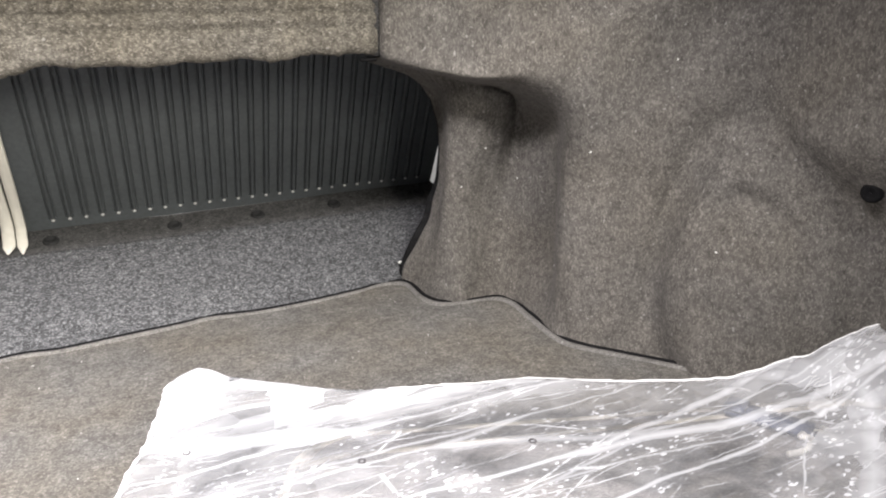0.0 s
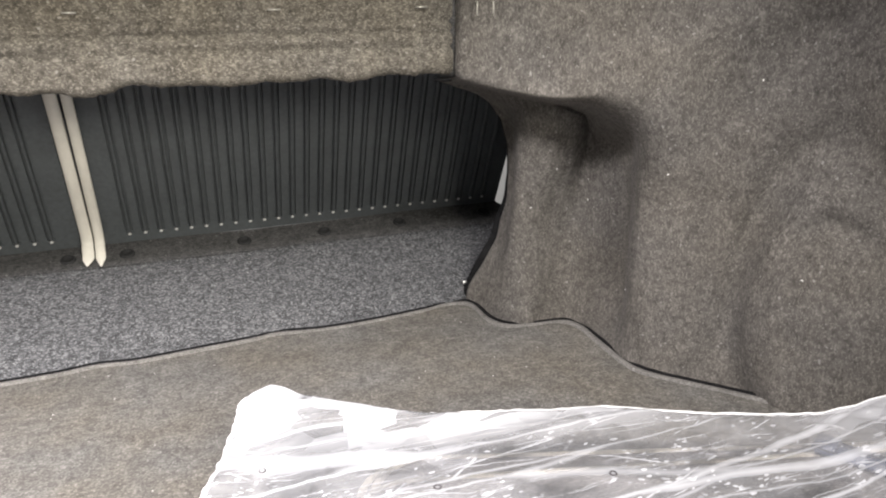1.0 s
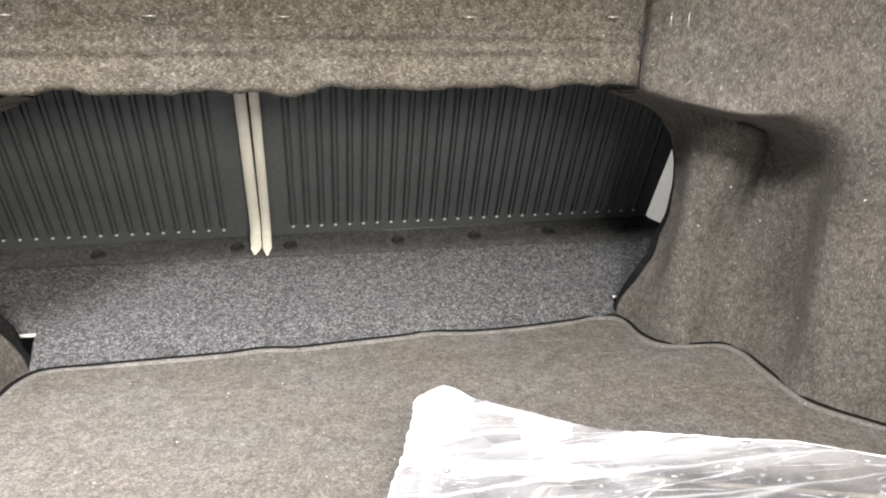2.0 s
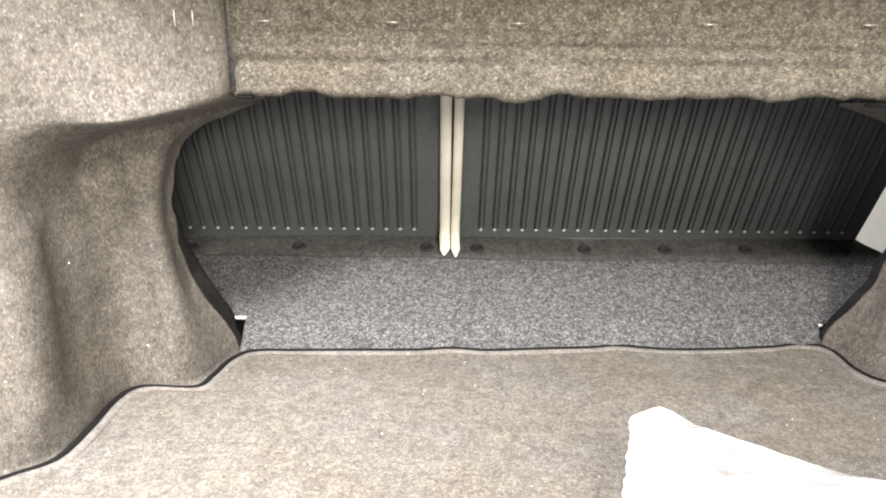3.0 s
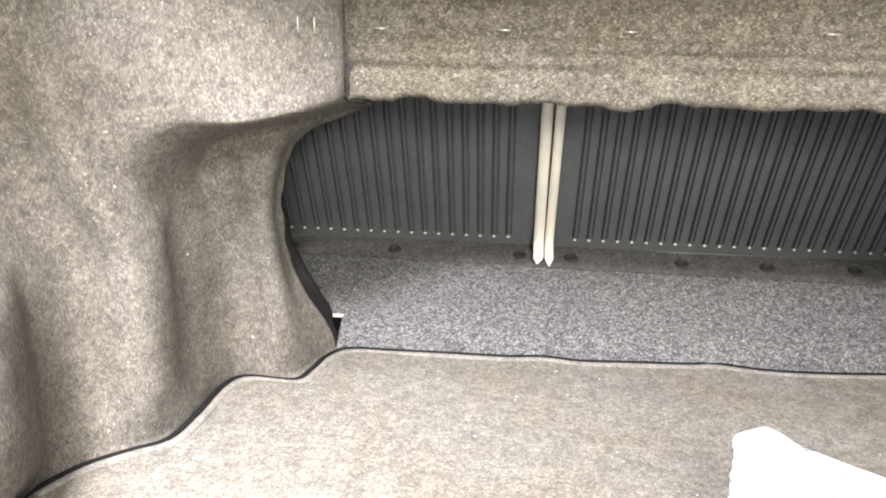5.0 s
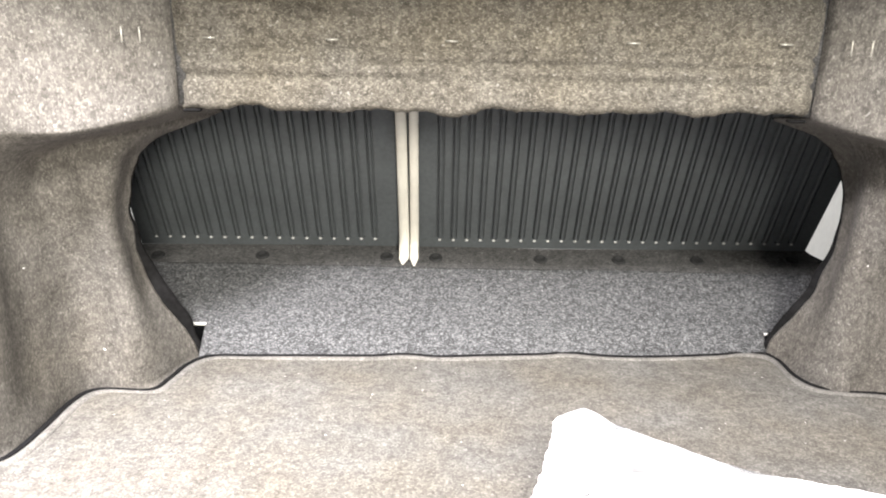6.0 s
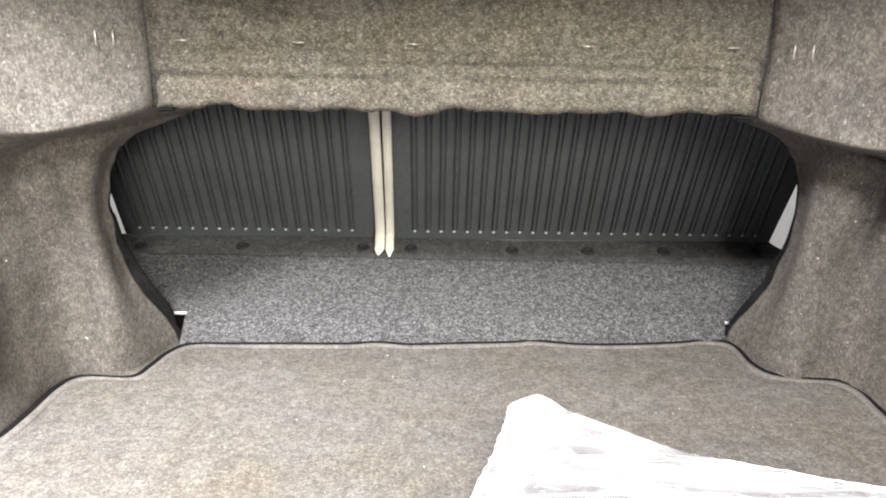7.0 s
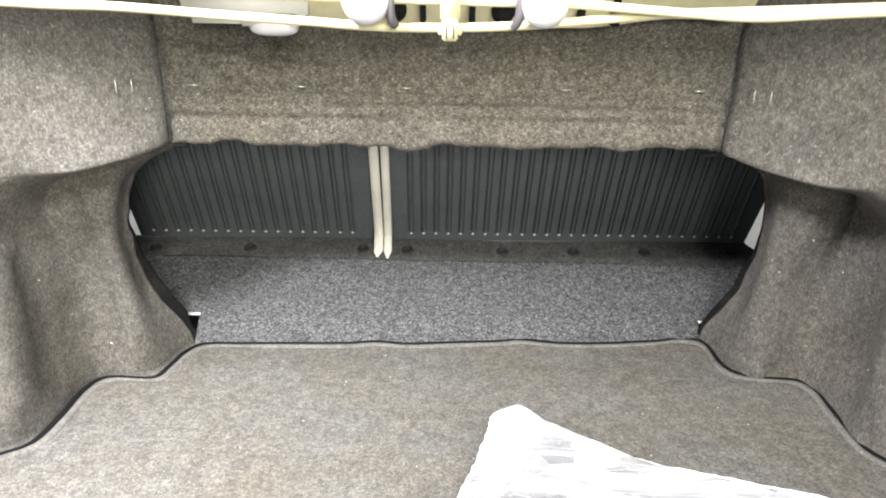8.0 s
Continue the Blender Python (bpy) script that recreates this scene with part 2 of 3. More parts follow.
MAT_PILE = felt("pale_grey_floor_mat_pile", (0.20, 0.19, 0.192), (0.265, 0.253, 0.256), (0.33, 0.318, 0.32), 0.7, 0.3, patch=0.1)
NAVY = plain("navy_plastic", (0.03, 0.045, 0.11), 0.3)
CONCRETE = plain("garage_concrete", (0.30, 0.30, 0.29), 0.85, scale=10)


# ---- mesh helpers ----
def mesh_object(name, bm, mat, smooth=True):
    me = bpy.data.meshes.new(name)
    bmesh.ops.recalc_face_normals(bm, faces=bm.faces)
    bm.to_mesh(me)
    bm.free()
    me.materials.append(mat)
    if smooth:
        me.polygons.foreach_set("use_smooth", [True] * len(me.polygons))
    return new(name, me)


def part(name, bm, mat, parent, label="", smooth=True):
    ob = mesh_object(name, bm, mat, smooth)
    ob.parent = parent
    if label:
        tagged(ob, label)
    return ob


def thing(name, label, category, group="", at=(0, 0, 0)):
    ob = new(name)
    ob.location = at
    return tagged(ob, label, category, group)


def grid(rows, close=False):
    """A sheet through rows of points."""
    bm = bmesh.new()
    vs = [[bm.verts.new(p) for p in row] for row in rows]
    for a, b in zip(vs, vs[1:]):
        n = len(a)
        for i in range(n if close else n - 1):
            bm.faces.new((a[i], a[(i + 1) % n], b[(i + 1) % n], b[i]))
    return bm


def box(x0, x1, y0, y1, z0, z1, bevel=0.0, bm=None):
    bm = bm or bmesh.new()
    made = bmesh.ops.create_cube(bm, size=1)["verts"]
    bmesh.ops.transform(bm, matrix=Matrix.Translation(((x0 + x1) / 2, (y0 + y1) / 2, (z0 + z1) / 2)) @ Matrix.Diagonal((x1 - x0, y1 - y0, z1 - z0, 1)), verts=made)
    if bevel:
        edges = list({e for v in made for e in v.link_edges})
        bmesh.ops.bevel(bm, geom=edges, offset=bevel, segments=2, affect="EDGES")
    return bm


def tube(points, radius, sides=10, bm=None, cap=True):
    """A round rod through points; radius may be one number or one for each point."""
    bm = bm or bmesh.new()
    points = [Vector(p) for p in points]
    radii = radius if isinstance(radius, (list, tuple)) else [radius] * len(points)
    rings, side = [], None
    for i, p in enumerate(points):
        d = (points[min(i + 1, len(points) - 1)] - points[max(i - 1, 0)]).normalized()
        side = d.orthogonal().normalized() if side is None else (side - d * side.dot(d)).normalized()
        up = d.cross(side)
        rings.append([bm.verts.new(p + (side * math.cos(a) + up * math.sin(a)) * radii[i]) for a in (math.tau * k / sides for k in range(sides))])
    for a, b in zip(rings, rings[1:]):
        for k in range(sides):
            bm.faces.new((a[k], a[(k + 1) % sides], b[(k + 1) % sides], b[k]))
    if cap:
        bm.faces.new(rings[0][::-1])
        bm.faces.new(rings[-1])
    return bm


def spline(points, steps):
    """Catmull-Rom through points (tuples of any length)."""
    out = []
    n = len(points)
    for i in range(n - 1):
        p = [points[max(i - 1, 0)], points[i], points[i + 1], points[min(i + 2, n - 1)]]
        for k in range(steps):
            u = k / steps
            out.append(tuple(0.5 * (2 * b + (c - a) * u + (2 * a - 5 * b + 4 * c - d) * u * u + (3 * b - a - 3 * c + d) * u ** 3) for a, b, c, d in zip(*p)))
    out.append(tuple(points[-1]))
    return out


def smooth(a, b, x):
    u = min(1.0, max(0.0, (x - a) / (b - a)))
    return u * u * (3 - 2 * u)


def along(table, s):
    """Smooth lookup in a table of equal steps."""
    n = len(table) - 1
    s = min(max(s, 0.0), n - 1e-6)
    i = int(s)
    u = s - i
    a, b, c, d = table[max(i - 1, 0)], table[i], table[i + 1], table[min(i + 2, n)]
    return tuple(0.5 * (2 * q + (r - p) * u + (2 * p - 5 * q + 4 * r - w) * u * u + (3 * q - p - 3 * r + w) * u ** 3) for p, q, r, w in zip(a, b, c, d))


# ---- unseen closing shell of the car and the garage; its openings shape the light ----
def slab(name, *dims, mat=BACKING):
    return tagged(mesh_object(name, box(*dims), mat, False), kind="structure")


slab("floor", -0.86, 0.86, -0.32, 1.40, -0.06, -0.03)
slab("wall_left", -0.90, -0.87, -0.32, 1.40, -0.06, 0.66)
slab("wall_right", 0.87, 0.90, -0.32, 1.40, -0.06, 0.66)
slab("wall_front", -0.90, 0.90, 1.40, 1.43, -0.06, 0.66)
slab("wall_rear", -0.90, 0.90, -0.35, -0.32, -0.06, 0.30)
# rear side pieces added to block low lamp light from the pillars
slab("rear_light_block_left", -0.90, -0.64, -0.35, -0.32, 0.30, 0.66)
slab("rear_light_block_right", 0.46, 0.90, -0.35, -0.32, 0.30, 0.66)
slab("ceiling", -0.90, 0.90, 0.40, 1.43, 0.66, 0.69)
# edge and corner strips added to keep lamp light off the side trim
slab("top_light_block_left", -0.90, -0.61, -0.35, 0.40, 0.66, 0.69)
slab("top_light_block_corner", -0.61, -0.535, 0.24, 0.40, 0.66, 0.69)
slab("top_light_block_right", 0.57, 0.90, -0.35, 0.40, 0.66, 0.69)
# unseen cover added above the seat backs to keep cabin lamp light in
slab("cabin_light_cover", -0.87, 0.87, 0.935, 1.40, 0.458, 0.475)
slab("ground", -25, 25, -25, 25, -0.72, -0.68, mat=CONCRETE)

# ---- moulded side trim: the plan of its foot and of its upper band, from the seat opening backwards ----
FOOT_R = [(0.40, 0.96), (0.440, 0.91), (0.457, 0.85), (0.469, 0.808), (0.492, 0.787), (0.532, 0.789), (0.558, 0.779), (0.569, 0.750), (0.568, 0.70), (0.563, 0.655),
          (0.565, 0.62), (0.586, 0.588), (0.630, 0.548), (0.675, 0.50), (0.715, 0.445), (0.765, 0.37), (0.80, 0.26), (0.82, 0.0), (0.82, -0.28)]
FOOT_L = [(0.37, 0.93), (0.405, 0.89), (0.425, 0.84), (0.444, 0.79), (0.466, 0.768), (0.496, 0.770), (0.518, 0.760), (0.529, 0.733), (0.530, 0.69), (0.527, 0.65),
          (0.536, 0.615), (0.566, 0.588), (0.596, 0.562), (0.614, 0.52), (0.625, 0.47), (0.655, 0.39), (0.74, 0.28), (0.82, 0.0), (0.82, -0.28)]
BAND = [(0.346, 0.703), (0.36, 0.69), (0.38, 0.675), (0.405, 0.663), (0.43, 0.652), (0.455, 0.64), (0.48, 0.628), (0.50, 0.618), (0.52, 0.607), (0.54, 0.596),
        (0.56, 0.585), (0.585, 0.57)]
START_R = ((0.0, 0.95), (0.03, 1.05), (0.069, 1.8), (0.118, 2.5), (0.184, 2.75), (0.255, 2.45), (0.295, 2.0), (0.327, 1.45), (0.349, 0.6), (0.358, 0.2), (0.366, 0.0), (0.7, 0.0))
START_L = ((0.0, 1.2), (0.047, 1.6), (0.106, 2.5), (0.172, 2.8), (0.242, 2.75), (0.287, 2.5), (0.323, 1.9), (0.342, 0.9), (0.350, 0.1), (0.366, 0.0), (0.7, 0.0))
BAND += [(0.622, 0.545), (0.668, 0.503), (0.694, 0.458), (0.699, 0.38), (0.706, 0.27), (0.73, 0.0), (0.74, -0.28)]
TOP = 0.60
DOME_R = np.linspace(0.0, 2.6, 105)
DOME_D = np.interp(DOME_R, (0.0, 0.5, 0.7, 0.85, 0.97, 1.2, 1.45, 1.6, 1.75, 1.88, 1.98, 2.08, 2.3, 2.6), (-0.05, 0.02, 0.046, 0.054, 0.040, 0.012, -0.008, -0.018, -0.022, -0.008, 0.012, 0.022, 0.004, 0.0))
DOME_D = np.convolve(np.pad(DOME_D, 6, mode="edge"), np.hanning(15)[1:-1] / np.hanning(15).sum(), "valid")


def start_of(table, z):
    """Where the panel starts at height z, with the corners of the table eased."""
    spread = 0.012 * smooth(0.366, 0.33, z)
    return sum(float(np.interp(z + spread * k, [a for a, b in table], [b for a, b in table])) for k in (-1.5, -1, -0.5, 0, 0.5, 1, 1.5)) / 7


def trim_plan(foot, s, z):
    """Plan point of the trim (right-hand side) at station s and height z."""
    lower, upper = along(foot, s), along(BAND, s)
    if foot is FOOT_L and s > 11:
        k = smooth(11, 13, s) * smooth(18, 16, s) if s < 18 else 0
        upper = tuple(u * (1 - k * 0.6) + l * k * 0.6 for u, l in zip(upper, lower))
    zc = float(np.interp(s, (0, 3, 6.5, 8.5, 10, 12), (0.368, 0.350, 0.332, 0.310, 0.285, 0.27)))
    soft = 0.015 + 0.06 * smooth(4.0, 9.5, s)
    w = smooth(zc - soft, zc + 0.6 * soft, z)
    lean = 0.05 * smooth(0.12, 0.34, z) * (smooth(7.2, 5.0, s) if foot is FOOT_R else smooth(8.0, 5.5, s))
    lower = (lower[0], lower[1] - lean)
    return Vector((lower[0] + (upper[0] - lower[0]) * w, lower[1] + (upper[1] - lower[1]) * w))


def trim_point(foot, s, z, sign):
    p = trim_plan(foot, s, z)
    q = trim_plan(foot, min(s + 0.25, 18), z) - trim_plan(foot, max(s - 0.25, 0), z)
    n = Vector((-q.y, q.x)).normalized()
    if n.x > 0:
        n = -n
    # wheel-arch swelling and the hollow above and before it
    foot_fade = smooth(-0.02, 0.08, z)
    d = -0.006 * smooth(0.9, 0.0, s) ** 2 if z > 0.366 else 0.0
    if sign > 0:
        # arched rim round a bulge, with a hollow before it
        r = math.hypot((s - 13.75) / 1.18, (z - 0.09) / 0.165)
        over = smooth(0.12, 0.20, z)
        d += 0.040 * smooth(1.18, 0.62, r) + 0.012 * math.exp(-((r - 1.0) / 0.12) ** 2) * foot_fade - 0.011 * math.exp(-((r - 0.80) / 0.09) ** 2) * (0.35 + 0.65 * over) * smooth(12.9, 13.6, s) * foot_fade
        d -= 0.012 * math.exp(-((r - 1.34) / 0.14) ** 2) * foot_fade
        # the upper band steps back behind a soft fold
        d -= 0.012 * smooth(13.2, 13.9, s) * smooth(0.27, 0.34, z)
    else:
        # broad dome with a sloping shoulder, an undercut valley round it and a soft ridge round that
        r = (abs(s - 17.5) ** 3 / 3.3 ** 3 + max(z - 0.08, 0.0) ** 3 / 0.22 ** 3) ** (1 / 3)
        d += float(np.interp(r, DOME_R, DOME_D)) * smooth(-0.02, 0.06, z)
        # its front leans in towards the floor
        d += 0.085 * smooth(0.32, 0.09, z) * smooth(-0.03, 0.11, z) * smooth(13.0, 16.5, s)
    # groove beside the pillar
    if sign > 0:
        p = p + Vector((0.35, 0.94)) * (0.013 * smooth(4.6, 7.0, s) * smooth(10.2, 7.2, s) * smooth(0.0, 0.12, z) * smooth(0.345, 0.28, z))
        d -= 0.024 * math.exp(-((s - 8.2) / 0.85) ** 2) * foot_fade * smooth(0.34, 0.26, z)
    else:
        d -= 0.013 * math.exp(-((s - 8.6) / 1.0) ** 2) * foot_fade * smooth(0.34, 0.26, z)
    # fold where the band turns under the rim
    d -= 0.006 * math.exp(-((z - 0.527) / 0.006) ** 2)
    # soft hand-moulded unevenness
    v = Vector((p.x * sign * 9, p.y * 9, z * 9))
    d += 0.0035 * noise.noise(v) + 0.0012 * noise.noise(v * 4)
    # foot that tucks under the mat
    d += 0.03 * smooth(-0.009, -0.022, z)
    # vertical fold behind the arch
    if sign < 0:
        d -= 0.012 * smooth(13.2, 14.3, s) * smooth(0.30, 0.36, z)
    return Vector(((p.x + n.x * d) * sign, p.y + n.y * d, z))


# how far the cut edge stands out from the plain sweep of the panel, by height
EDGE_Z = (0.0, 0.037, 0.067, 0.097, 0.127, 0.156, 0.186, 0.216, 0.245, 0.275, 0.301, 0.310, 0.319, 0.327, 0.336, 0.345, 0.353, 0.366)
EDGE_R = (0.004, 0.006, 0.001, 0.0, 0.0, 0.001, 0.003, 0.004, 0.0045, 0.007, 0.0135, 0.013, 0.012, 0.008, 0.002, -0.012, -0.018, 0.0)
EDGE_L = (-0.003, -0.005, -0.006, -0.002, -0.0015, -0.003, -0.0015, -0.003, 0.0015, 0.008, 0.010, 0.012, 0.012, 0.012, 0.019, 0.021, 0.018, 0.0)


def side_trim(name, sign, foot, start, label):
    body = thing(name, label, "boot trim")
    rows, edge = [], []
    levels = sorted({round(v, 4) for v in [*np.linspace(-0.022, 0.30, 66), *np.linspace(0.30, 0.362, 44), *np.linspace(0.362, TOP, 50)]})
    for z in levels:
        s0 = start_of(start, z)
        # the pillar rolls back into the seat opening
        roll = (0.032 if sign > 0 else 0.035) * smooth(0.0, 0.17, z) * smooth(0.352, 0.30, z)
        s0 -= 28 * roll if sign > 0 else 12 * roll
        row = []
        for k in range(151):
            s = s0 + (18 - s0) * (k / 150) ** 1.12
            p, q = trim_point(foot, s, z, sign), trim_point(foot, s + 0.1, z, sign)
            n = Vector((q.y - p.y, p.x - q.x, 0)).normalized() * sign
            shift = float(np.interp(z, EDGE_Z, EDGE_R if sign > 0 else EDGE_L)) * smooth(2.6, 0.0, s - s0)
            row.append(p + n * -roll * smooth(1.6, 0.0, s - s0) ** 1.2 + Vector((shift, 0, 0)))
        rows.append(row)
        edge.append(row[0])
    panel = part("moulded_panel", grid(rows), TRIM_FELT, body)
    thick = panel.modifiers.new("thickness", "SOLIDIFY")
    thick.thickness, thick.offset = 0.002, 0
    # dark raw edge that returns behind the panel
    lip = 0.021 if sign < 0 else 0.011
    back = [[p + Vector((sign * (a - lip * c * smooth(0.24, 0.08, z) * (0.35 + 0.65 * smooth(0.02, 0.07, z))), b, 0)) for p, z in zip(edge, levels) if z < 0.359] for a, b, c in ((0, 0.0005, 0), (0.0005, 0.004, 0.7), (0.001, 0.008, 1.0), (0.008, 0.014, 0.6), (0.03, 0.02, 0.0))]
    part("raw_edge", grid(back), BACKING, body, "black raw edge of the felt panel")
    return body


side_trim("side_trim", 1, FOOT_R, START_R, "grey felt moulded boot side trim over the wheel arch")
side_trim("side_trim", -1, FOOT_L, START_L, "grey felt moulded boot side trim with a soft ridge")


def trim_plug(sign, foot, s, z):
    body = thing("trim_plug", "dark grey round plug fixing the felt side trim", "plug", at=trim_point(foot, s, z, sign) + Vector((-sign * 0.004, -0.003, 0)))
    body.rotation_euler = (0, 0, radians(sign * 18))
    rows = [[(-sign * h, r * math.cos(a), r * math.sin(a)) for a in (math.tau * k / 20 for k in range(20))] for r, h in ((0.011, -0.002), (0.0105, 0.002), (0.008, 0.0045), (0.0045, 0.005), (0.004, 0.003), (0.0002, 0.003))]
    part("head", grid(rows, True), BINDING, body)
    return body


trim_plug(1, FOOT_R, 15.3, 0.247)


# ---- header panel under the parcel shelf ----
def lower_rim(x):
    """Height of the header's wavy lower edge."""
    return (0.371 + 0.004 * smooth(-0.3, 0.3, x) + 0.0013 * math.sin(x * 43 + 0.6) + 0.0012 * math.sin(x * 97 + 2.0)
            + 0.004 * math.exp(-((x - 0.277) / 0.02) ** 2) + 0.0035 * math.exp(-((x - 0.0) / 0.022) ** 2) + 0.003 * math.exp(-((x + 0.28) / 0.018) ** 2) - 0.003 * math.exp(-((x + 0.05) / 0.03) ** 2)
            + 0.0016 * noise.noise(Vector((x * 75, 0.4, 8.0))) + 0.0014 * noise.noise(Vector((x * 190, 0.4, 9.0))))


def header_panel():
    body = thing("header_panel", "grey felt header panel stapled below the parcel shelf", "boot trim")
    rows = []
    n = 260
    for j in range(80):
        u = j / 79
        row = []
        for i in range(n + 1):
            x = -0.346 + 0.692 * i / n
            bottom = lower_rim(x)
            if u < 0.25:
                a = math.pi * (1 - u / 0.25)
                y, z = 0.713 + 0.010 * math.cos(math.pi - a), bottom + 0.010 - 0.010 * math.sin(a)
            else:
                k = (u - 0.25) / 0.75
                z = bottom + 0.010 + (0.585 - bottom - 0.010) * k
                y = 0.703 - 0.012 * k
            fold = 0.009 * math.exp(-((z - 0.407) / 0.0055) ** 2) * (0.7 + 0.3 * math.sin(x * 11)) + 0.008 * math.exp(-((z - 0.424) / 0.005) ** 2) * (0.6 + 0.4 * math.sin(x * 9 + 1)) + 0.003 * math.exp(-((z - 0.436) / 0.003) ** 2)
            fold += 0.006 * math.exp(-((z - 0.497) / 0.006) ** 2) + 0.003 * math.exp(-((z - 0.485) / 0.003) ** 2)
            step = -0.004 * smooth(-0.066, -0.058, x) * smooth(0.415, 0.404, z)
            v = Vector((x * 12, z * 30, 3.1))
            row.append((x, y + fold + step + 0.002 * noise.noise(v) + 0.0012 * noise.noise(v * 3.3) + 0.007 * smooth(0.330, 0.346, abs(x)) ** 2, z))
        rows.append(row)
    part("felt_panel", grid(rows), HEADER_FELT, body)
    # short folded tab at each lower corner
    for sx in (-1, 1):
        part("corner_tab", box(sx * 0.334 - 0.009, sx * 0.334 + 0.009, 0.7015, 0.714, 0.3685, 0.3715, 0.0008), BINDING, body, "black tab under the panel corner")
        # charcoal backing darkens the seam valley in place of its soft shade
        part("seam_shade_backing", box(sx * 0.3462 - 0.006, sx * 0.3462 + 0.006, 0.7082, 0.735, 0.374, 0.590, 0.002), STRIP_FELT, body, "felt strip darkened for the shade in the seam beside the header panel")
    return body


header_panel()


def staple(x, y, z, upright, length=0.012):
    body = bmesh.new()
    r = 0.0009
    half = length / 2
    pts = [(-half, 0.004, 0), (-half, 0, 0), (half, 0, 0), (half, 0.004, 0)]
    if upright:
        pts = [(0, b, a) for a, b, c in pts]
    tube(pts, r, 6, body)
    ob = mesh_object("staple", body, STAPLE)
    ob.location = (x, y, z)
    return tagged(ob, "thin zinc staple pressed into the grey felt", "staple", "staples in the felt")


for x, z in ((-0.306, 0.447), (-0.176, 0.4475), (-0.049, 0.448), (0.144, 0.4495), (0.305, 0.451)):
    staple(x, 0.6935, z, False)
for x, y in ((-0.369, 0.6715), (-0.383, 0.6610), (0.363, 0.6755), (0.378, 0.6650)):
    staple(x, y - 0.002, 0.4485, True, 0.015)


# ---- carpets of the floor ----
MAT_FAR = [(-0.39, 0.859), (-0.325, 0.863), (-0.242, 0.867), (-0.158, 0.870), (-0.108, 0.878), (-0.057, 0.872), (0.012, 0.879), (0.098, 0.887), (0.134, 0.894), (0.202, 0.884), (0.272, 0.886), (0.363, 0.897), (0.411, 0.908)]
MAT_RIGHT = [(0.446, 0.895), (0.449, 0.831), (0.465, 0.797), (0.501, 0.785), (0.552, 0.778), (0.567, 0.750), (0.565, 0.70), (0.563, 0.62), (0.577, 0.585), (0.609, 0.546), (0.654, 0.492), (0.69, 0.445), (0.74, 0.36), (0.78, 0.2), (0.78, -0.25)]
MAT_LEFT = [(-0.78, -0.25), (-0.78, 0.1), (-0.70, 0.26), (-0.66, 0.36), (-0.632, 0.42), (-0.616, 0.475), (-0.592, 0.528), (-0.560, 0.562), (-0.528, 0.592), (-0.521, 0.65), (-0.520, 0.72), (-0.502, 0.752), (-0.436, 0.753), (-0.422, 0.785), (-0.413, 0.83)]


def boot_mat():
    body = thing("boot_mat", "warm grey pile boot mat with a bound black edge", "mat")
    rim = spline(MAT_LEFT + MAT_FAR + MAT_RIGHT, 8)
    bm = bmesh.new()
    n = len(rim)
    c = Vector((0.02, 0.45))
    # concentric rings, rounded off towards the edge
    rings = []
    for k, (f, z) in enumerate(((1.0, -0.012), (0.9995, -0.005), (0.996, -0.001), (0.99, 0.0), (0.975, 0.0), (0.95, 0), (0.9, 0), (0.82, 0), (0.72, 0), (0.6, 0), (0.48, 0), (0.36, 0), (0.24, 0), (0.12, 0), (0.03, 0))):
        ring = []
        for x, y in rim:
            p = c + (Vector((x, y)) - c) * f
            zz = z + (0.0025 * noise.noise(Vector((p.x * 5, p.y * 5, 0.3))) + 0.001 * noise.noise(Vector((p.x * 16, p.y * 16, 1.3)))) * (1 if f < 0.995 else 0)
            ring.append(bm.verts.new((p.x, p.y, zz)))
        rings.append(ring)
    for a, b in zip(rings, rings[1:]):
        for i in range(n):
            bm.faces.new((a[i], a[(i + 1) % n], b[(i + 1) % n], b[i]))
    bm.faces.new(rings[-1])
    part("top_carpet", bm, MAT_FELT, body)
    band = []
    for f, z in ((0.9735, -0.002), (0.975, 0.0022), (0.984, 0.0030), (0.993, 0.0016), (0.998, -0.003)):
        band.append([(c.x + (x - c.x) * f, c.y + (y - c.y) * f, z) for x, y in rim[8 * 5:-8 * 3]])
    part("raised_border", grid(band), RIM_FELT, body, "paler pressed border")
    edge = [(c.x + (x - c.x) * 1.006, c.y + (y - c.y) * 1.008, -0.0025) for x, y in rim[8 * 5:-8 * 3]]
    part("edge_binding", tube(edge, 0.0044, 8), BINDING, body, "black overlocked edge binding")
    return body


boot_mat()


def carpet_height(v):
    return float(np.interp(v, (0.0, 0.1, 0.15, 0.3, 1.0), (-0.022, -0.012, -0.004, 0.022, 0.086)))


